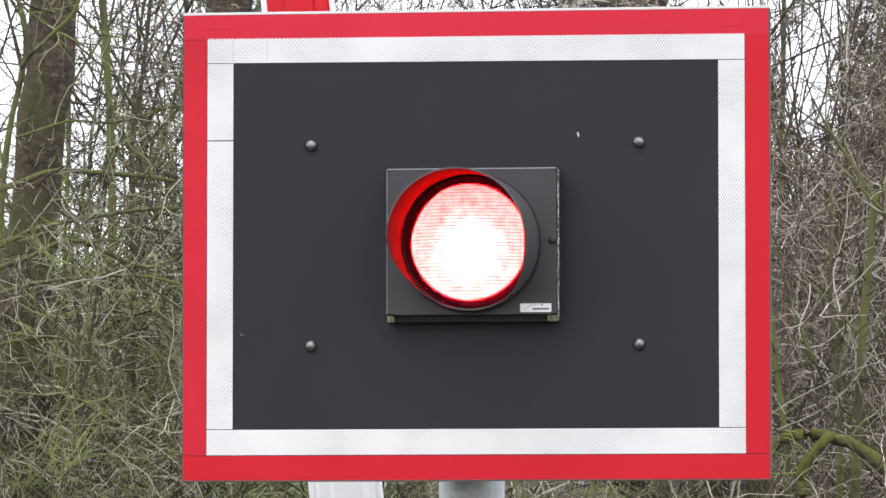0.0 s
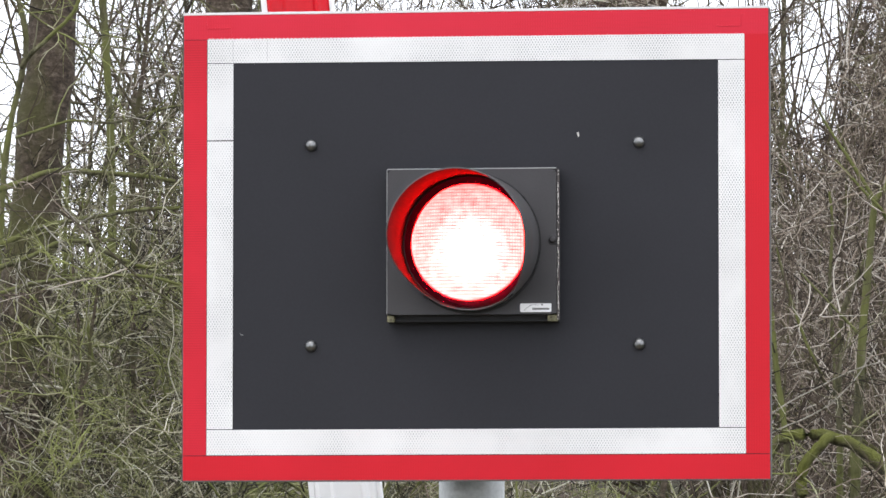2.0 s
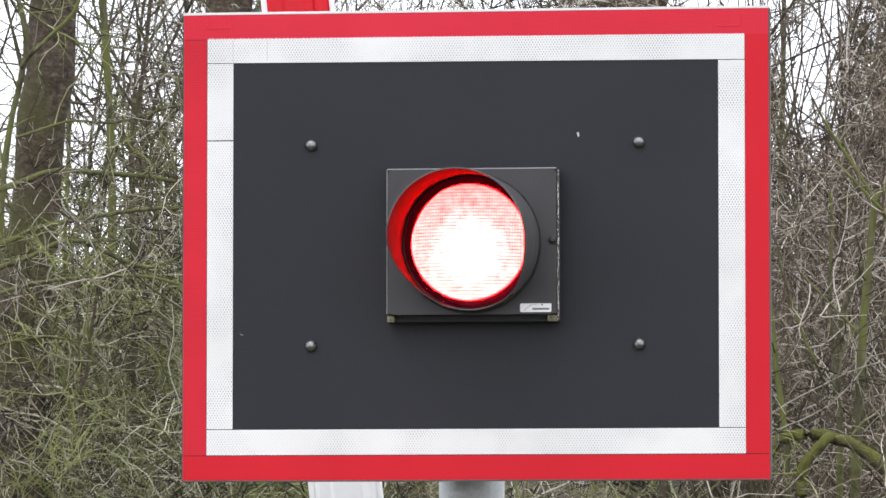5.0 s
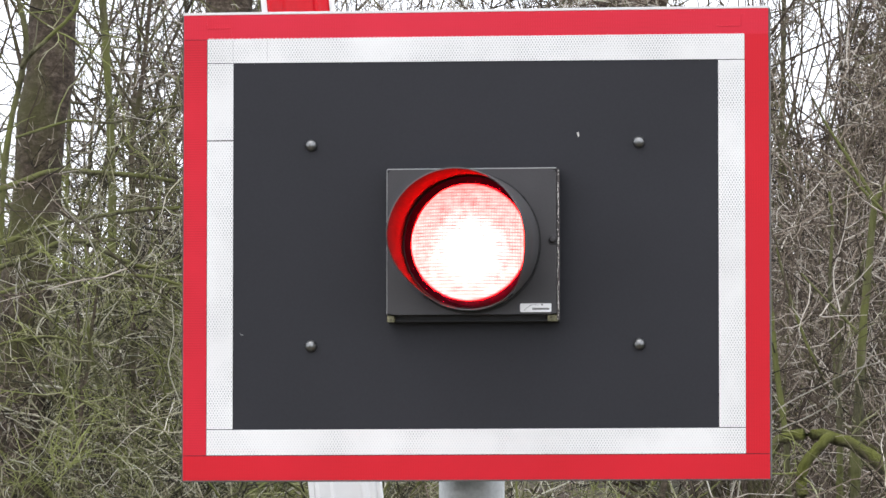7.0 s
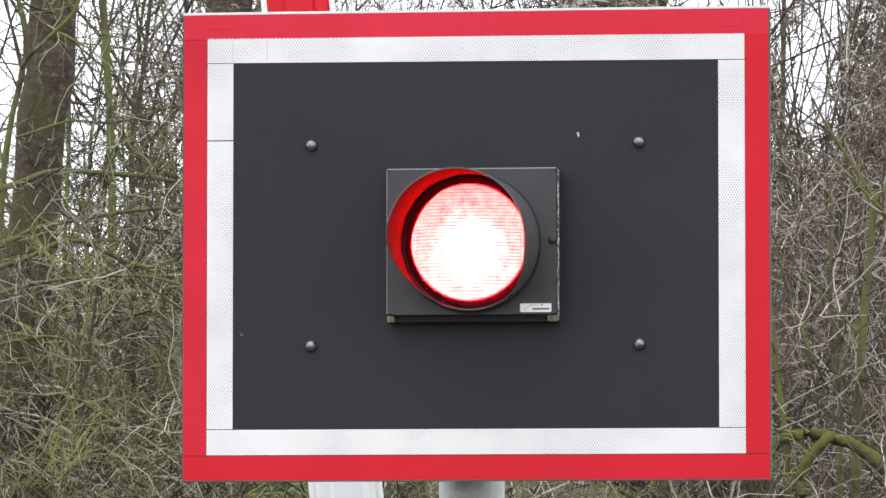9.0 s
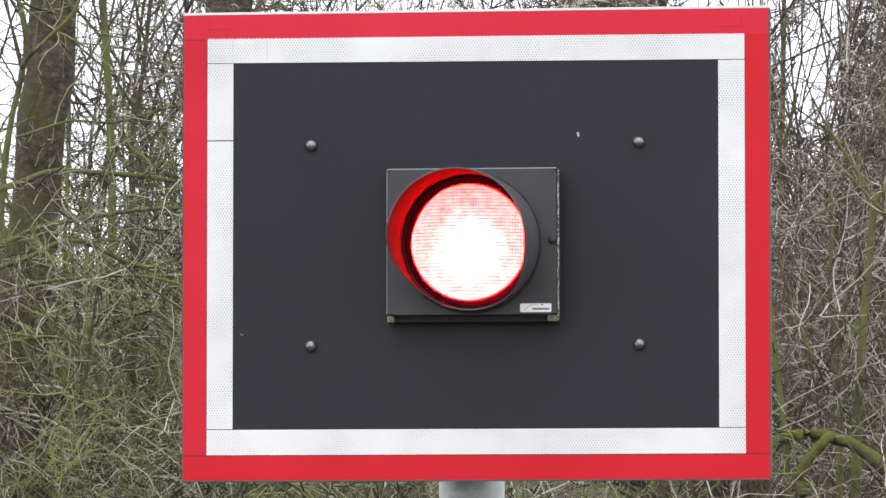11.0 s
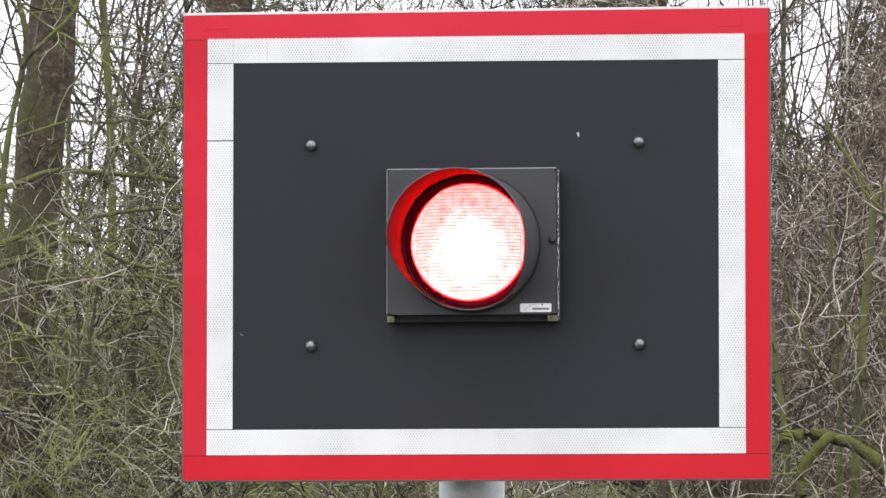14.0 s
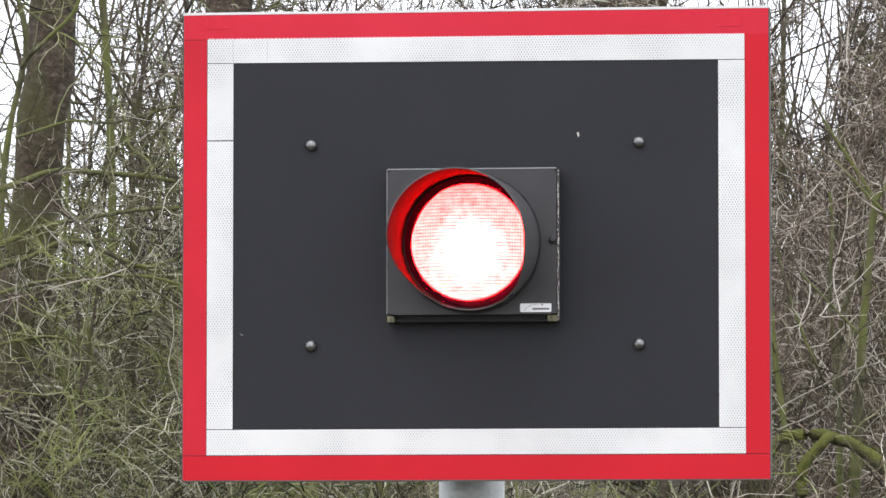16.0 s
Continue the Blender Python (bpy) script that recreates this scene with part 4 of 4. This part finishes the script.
    side = [([(-0.01, 12.15, 2.95), (-0.014, 12.2, 3.084), (-0.031, 12.2, 3.258), (-0.035, 12.2, 3.346), (-0.03, 12.2, 3.455), (-0.02, 12.2, 3.608), (-0.033, 12.2, 3.74)], 0.010, 0.005),
            ([(-0.17, 11.9, 2.2), (-0.179, 11.9, 2.512), (-0.183, 11.9, 2.748), (-0.197, 11.9, 2.866), (-0.214, 11.9, 2.963), (-0.226, 11.9, 3.092), (-0.239, 11.9, 3.243), (-0.27, 11.9, 3.6)], 0.015, 0.009),
            ([(-0.22, 11.9, 3.52), (-0.208, 11.9, 3.448), (-0.186, 11.9, 3.372), (-0.157, 11.9, 3.279), (-0.123, 11.9, 3.178), (-0.076, 11.9, 3.07), (-0.03, 12.0, 2.97)], 0.005, 0.0065),
            ([(-0.12, 11.8, 3.40), (-0.095, 11.8, 3.369), (-0.052, 11.8, 3.326), (0.012, 11.8, 3.257), (0.09, 11.85, 3.175)], 0.004, 0.0055)]
    tree("tree", shrub + side, BARK_MOSS, "many-stemmed shrub with green mossy stems", (0.06, 12, 2.25), (6, 4, 3), TWIG_BROWN, (0.25, 0.8))
    tree("fallen_trunk", [([(-0.30, 11.8, 2.62), (-0.20, 11.8, 2.79), (-0.166, 11.8, 2.80), (-0.136, 11.8, 2.785), (-0.076, 11.8, 2.792), (-0.012, 11.8, 2.787), (0.052, 11.8, 2.761), (0.111, 11.8, 2.729), (0.168, 11.8, 2.675), (0.243, 11.8, 2.611), (0.60, 11.8, 2.22)], 0.020, 0.032),
                          ([(-0.012, 11.75, 2.78), (-0.024, 11.7, 2.767), (-0.06, 11.7, 2.731), (-0.096, 11.7, 2.695), (-0.118, 11.7, 2.635), (-0.114, 11.7, 2.55), (-0.10, 11.7, 2.2)], 0.020, 0.026)],
         BARK_LOG, "bowed trunk covered in thick green moss", (0.60, 11.8, 2.26), (9, 4, 3), TWIG_GREEN, (0.2, 0.7))
    for pts in ([(-0.42, 11.5, 2.2), (-0.34, 11.5, 2.72), (-0.228, 11.5, 2.851), (-0.154, 11.5, 2.90), (-0.059, 11.5, 2.945), (0.015, 11.5, 2.983), (0.078, 11.5, 3.018), (0.20, 11.5, 3.05)],
                [(-0.40, 11.5, 2.2), (-0.32, 11.5, 2.70), (-0.217, 11.5, 2.794), (-0.123, 11.5, 2.823), (-0.038, 11.5, 2.861), (0.046, 11.5, 2.924), (0.11, 11.5, 2.997), (0.18, 11.5, 3.12)]):
        tree("sapling", [(pts, 0.0034, 0.0024)], BARK_DEAD, "pale bowed sapling over the mossy log", pts[0], (4, 3, 3), TWIG_GREEN, (0.15, 0.4))
    tree("tree", [([(-0.86, 22, 2.35), (-0.853, 22.0, 2.732), (-0.823, 22.0, 3.999), (-0.791, 22.0, 5.592), (-0.775, 22.0, 8.2)], 0.024, 0.006)],
         BARK_MOSS, "pale slim tree trunk deep in the wood", (-0.86, 22, 2.4), (20, 5, 3), TWIG_BROWN)
    tree("tree", [([(-0.841, 13.5, 2.25), (-0.795, 13.5, 2.595), (-0.559, 13.5, 3.706), (-0.419, 13.5, 4.111), (-0.344, 13.5, 4.21), (-0.232, 13.5, 4.381)], 0.015, 0.003),
                  ([(-0.559, 13.5, 3.706), (-0.396, 13.5, 3.913), (-0.345, 13.5, 3.978), (-0.275, 13.5, 4.063), (-0.252, 13.5, 4.156), (-0.228, 13.5, 4.248)], 0.010, 0.005)],
         BARK_BIG, "dark leaning sapling behind the signal board", (-0.841, 13.5, 2.28), (9, 4, 3), TWIG_BROWN)
    # the rest of the wood, one tree repeated
    model = tree("tree", [([(-7.5, 17, 2.3), (-7.45, 17, 5), (-7.3, 17.1, 10)], 0.15, 0.05),
                          ([(-7.45, 17, 5), (-6.9, 17.3, 6.2), (-6.5, 17.4, 7.4)], 0.05, 0.015),
                          ([(-7.42, 17, 5.8), (-8.1, 16.8, 7.0), (-8.4, 16.9, 8.0)], 0.05, 0.015),
                          ([(-7.36, 17, 7.2), (-7.1, 17.5, 8.6), (-7.0, 17.6, 9.6)], 0.04, 0.012)],
                 BARK_BIG, "bare winter tree with brown bark", (-7.5, 17, 2.33), (14, 5, 0), TWIG_BROWN, (0.5, 1.5))
    model["group"] = "trees of the wood"
    for x, y, turn in ((-11, 14, 70), (-13, 20, 160), (-9, 24, 240), (-1.9, 25, 300), (2.6, 15, 110), (4.5, 20, 30), (7.5, 14, 200), (9, 23, 330), (-2.5, 30, 80), (3.0, 28, 150)):
        copy_thing(model, pose(x, y, bank(y) - 0.03, 0, 0, turn))


def build_thickets():
    olive, brown = "tangled bare olive-green twigs on the bank", "tangled bare brown twigs on the bank"
    # the mossy side: behind the low limbs beside the big trunk, and all across behind it
    thicket("thicket", 11, 26, (-3.32, -2.5), (14.5, 16), (1.2, 3.2), (0.006, 0.017), (11, 5, 3), TWIG_GREEN, olive, -0.2)
    thicket("thicket", 12, 38, (-4.15, -2.9), (15.6, 18.2), (1.2, 3.8), (0.006, 0.014), (10, 5, 3), TWIG_GREEN, olive, -0.2)
    thicket("thicket", 24, 14, (-3.28, -2.6), (13.3, 14.2), (0.6, 1.4), (0.005, 0.010), (9, 5, 2), TWIG_GREEN, olive, -0.1, 0.15, 0.0022, (0.2, 0.6), 0.5, 0.15)
    thicket("thicket", 13, 26, (-3.75, -2.7), (12.8, 13.8), (0.35, 0.80), (0.004, 0.008), (7, 4, 2), TWIG_GREEN, olive, 0.0, 0.15, 0.0022, (0.12, 0.4), 0.6, 0.2)
    thicket("thicket", 23, 16, (-3.35, -2.6), (14.3, 15.6), (0.8, 2.6), (0.005, 0.012), (10, 5, 3), TWIG_BROWN, brown, -0.2)
    # the brown side
    thicket("thicket", 14, 34, (-0.62, 0.45), (13.2, 18), (1.2, 4.2), (0.006, 0.012), (10, 5, 3), TWIG_BROWN, brown, -0.05)
    thicket("thicket", 15, 3, (-0.45, 0.35), (11.0, 11.5), (0.4, 1.0), (0.003, 0.006), (7, 4, 2), TWIG_BROWN, brown)
    thicket("thicket", 16, 16, (-0.12, 0.40), (13, 17.5), (2.2, 4.6), (0.005, 0.011), (11, 5, 3), TWIG_BROWN, brown, -0.04, 0.25)
    thicket("thicket", 17, 12, (-0.58, -0.36), (13, 17.5), (2.2, 4.6), (0.005, 0.011), (11, 5, 3), TWIG_BROWN, brown, -0.04, 0.25)
    thicket("thicket", 18, 14, (-0.17, 0.10), (14.5, 18), (2.2, 3.6), (0.005, 0.009), (11, 5, 3), TWIG_BROWN, brown, -0.045, 0.35, 0.0024, (0.3, 0.8), 0.10, 0.06)
    # low growth behind and beside the board
    thicket("thicket", 19, 36, (-2.3, -0.7), (11, 17), (0.5, 1.2), (0.004, 0.008), (6, 4, 2), TWIG_GREEN, olive, -0.1)
    thicket("thicket", 20, 10, (-2.3, -1.0), (11, 18), (1.2, 3.4), (0.005, 0.010), (8, 5, 0), TWIG_GREEN, olive, -0.1)
    thicket("thicket", 21, 10, (-7.5, -4.6), (11, 18), (1.2, 3.4), (0.005, 0.010), (8, 5, 0), TWIG_GREEN, olive)
    thicket("thicket", 22, 10, (0.8, 4.0), (11, 18), (1.2, 3.4), (0.005, 0.010), (8, 5, 0), TWIG_BROWN, brown)
    deep, tops = "dense bare undergrowth deep in the wood", "bare treetops of young trees deep in the wood"
    thicket("far_thicket", 31, 60, (-5.2, -3.5), (20, 32), (1.4, 3.4), (0.008, 0.016), (10, 5, 0), TWIG_FAR, deep, -0.18, 0.08, 0.0030, (0.4, 1.2))
    thicket("far_thicket", 43, 56, (-4.46, -3.85), (19.5, 26), (1.4, 2.9), (0.008, 0.016), (11, 6, 2), TWIG_FAR, deep, -0.18, 0.15, 0.0030, (0.3, 1.0))
    thicket("far_thicket", 32, 50, (-1.2, 0.4), (20, 32), (1.4, 3.4), (0.008, 0.016), (10, 5, 0), TWIG_FAR, deep, -0.06, 0.08, 0.0030, (0.4, 1.2))
    thicket("far_treetops", 33, 44, (-5.2, -3.5), (20, 30), (5.0, 9.0), (0.008, 0.016), (12, 5, 4), TWIG_FAR, tops, -0.18, 0.3, 0.0030, (0.4, 1.3))
    thicket("far_treetops", 34, 24, (-4.6, -3.8), (20, 25), (4.0, 8.0), (0.008, 0.016), (12, 5, 4), TWIG_FAR, tops, -0.18, 0.35, 0.0030, (0.4, 1.3))
    thicket("far_treetops", 35, 34, (-0.30, 0.45), (19, 25), (4.0, 8.0), (0.006, 0.012), (11, 5, 4), TWIG_BROWN, tops, -0.05, 0.25, 0.0030, (0.4, 1.3))
    thicket("far_treetops", 36, 34, (-1.15, -0.62), (19, 26), (4.0, 8.0), (0.006, 0.012), (11, 5, 4), TWIG_BROWN, tops, -0.06, 0.25, 0.0030, (0.4, 1.3))
    thicket("far_treetops", 37, 40, (-3.8, -2.3), (20, 27), (3.4, 5.6), (0.008, 0.014), (10, 5, 2), TWIG_FAR, tops, -0.1, 0.35, 0.0036, (0.4, 1.3))
    thicket("far_treetops", 38, 26, (-1.1, 0.35), (19, 28), (4.5, 9.0), (0.006, 0.012), (11, 5, 4), TWIG_BROWN, tops, -0.06, 0.25, 0.0030, (0.4, 1.3))
    thicket("far_treetops", 39, 48, (-0.345, -0.06), (20, 25), (2.8, 4.6), (0.007, 0.013), (11, 5, 4), TWIG_BROWN, tops, -0.045, 0.3, 0.0036, (0.3, 0.8), 0.04, 0.05)
    thicket("far_treetops", 40, 44, (-0.83, -0.675), (20, 25), (2.8, 5.0), (0.006, 0.011), (10, 5, 4), TWIG_BROWN, tops, -0.06, 0.3, 0.0036, (0.25, 0.6), 0.03, 0.05)
    thicket("far_treetops", 44, 28, (-4.32, -3.90), (19.5, 24), (2.7, 4.4), (0.008, 0.014), (11, 5, 4), TWIG_FAR, tops, -0.18, 0.3, 0.0030, (0.3, 0.9), 0.2)
    thicket("far_treetops", 41, 60, (-0.79, -0.62), (18.5, 24), (2.6, 5.0), (0.006, 0.012), (11, 5, 4), TWIG_BROWN, tops, -0.06, 0.2, 0.0032, (0.3, 0.7), 0.04, 0.05)
    thicket("far_treetops", 42, 22, (-0.42, -0.10), (19, 25), (3.0, 5.4), (0.006, 0.012), (11, 5, 4), TWIG_BROWN, tops, -0.055, 0.2, 0.0032, (0.3, 0.8), 0.05, 0.06)
    n = 600
    s = np.stack([rng.uniform(-5, 3, n), rng.uniform(9, 11.5, n), np.zeros(n)], 1)
    s[:, 2] = bank_at(s[:, 1]) - 0.02
    way = np.stack([rng.normal(0, 0.4, n), rng.normal(0, 0.4, n), np.ones(n)], 1)
    p, r = grow(s, way, rng.uniform(0.25, 0.62, n), rng.uniform(0.0018, 0.0035, n), 6, 0.16, -0.10)
    tagged(wood("dry_grass", [(p, r, 3)], STRAW), "tall dry yellow grass on the bank", "grass", kind="stuff")


build_ground()
leaf_up, leaf_low = build_signal()
barrier_arm = build_barrier()
build_trees()
build_thickets()


# ---- what moves ----
def motions():
    # added shutter leaves: light unblocked from each full second for a little over half a second
    def leaves(open_part):
        a = 89.0 * open_part
        return pose(0, -0.0275, 0.1208, a, 0, 0), pose(0, -0.0255, -0.1208, -a, 0, 0)

    up_rows, low_rows = [], []
    lit, dark = leaves(1), leaves(0)
    times = [(0.0, lit)]
    for k in range(16):
        times += [(k + 16 / 30, lit), (k + 17 / 30, dark), (k + 28 / 30, dark), (k + 29 / 30, lit)]
    times.append((16.0, lit))
    for t, (u, l) in times:
        up_rows.append((t, u))
        low_rows.append((t, l))
    walk(leaf_up, up_rows)
    walk(leaf_low, low_rows)

    # the barrier stands upright, then comes down away from the signal
    rows = [(0.0, 0.0), (9.0, 0.0), (9.1, 0.16), (9.2, 1.0), (9.3, 2.0), (9.6, 5.4), (10.0, 10.2), (10.6, 18.2), (11.3, 28.0), (12.0, 38.2),
            (13.0, 53.0), (14.0, 67.0), (15.0, 79.5), (15.6, 83.8), (16.0, 84.2)]
    walk(barrier_arm, [(t, pose(0, -0.26, PIVOT[2], 0, -(LEAN + a), 0)) for t, a in rows])


motions()
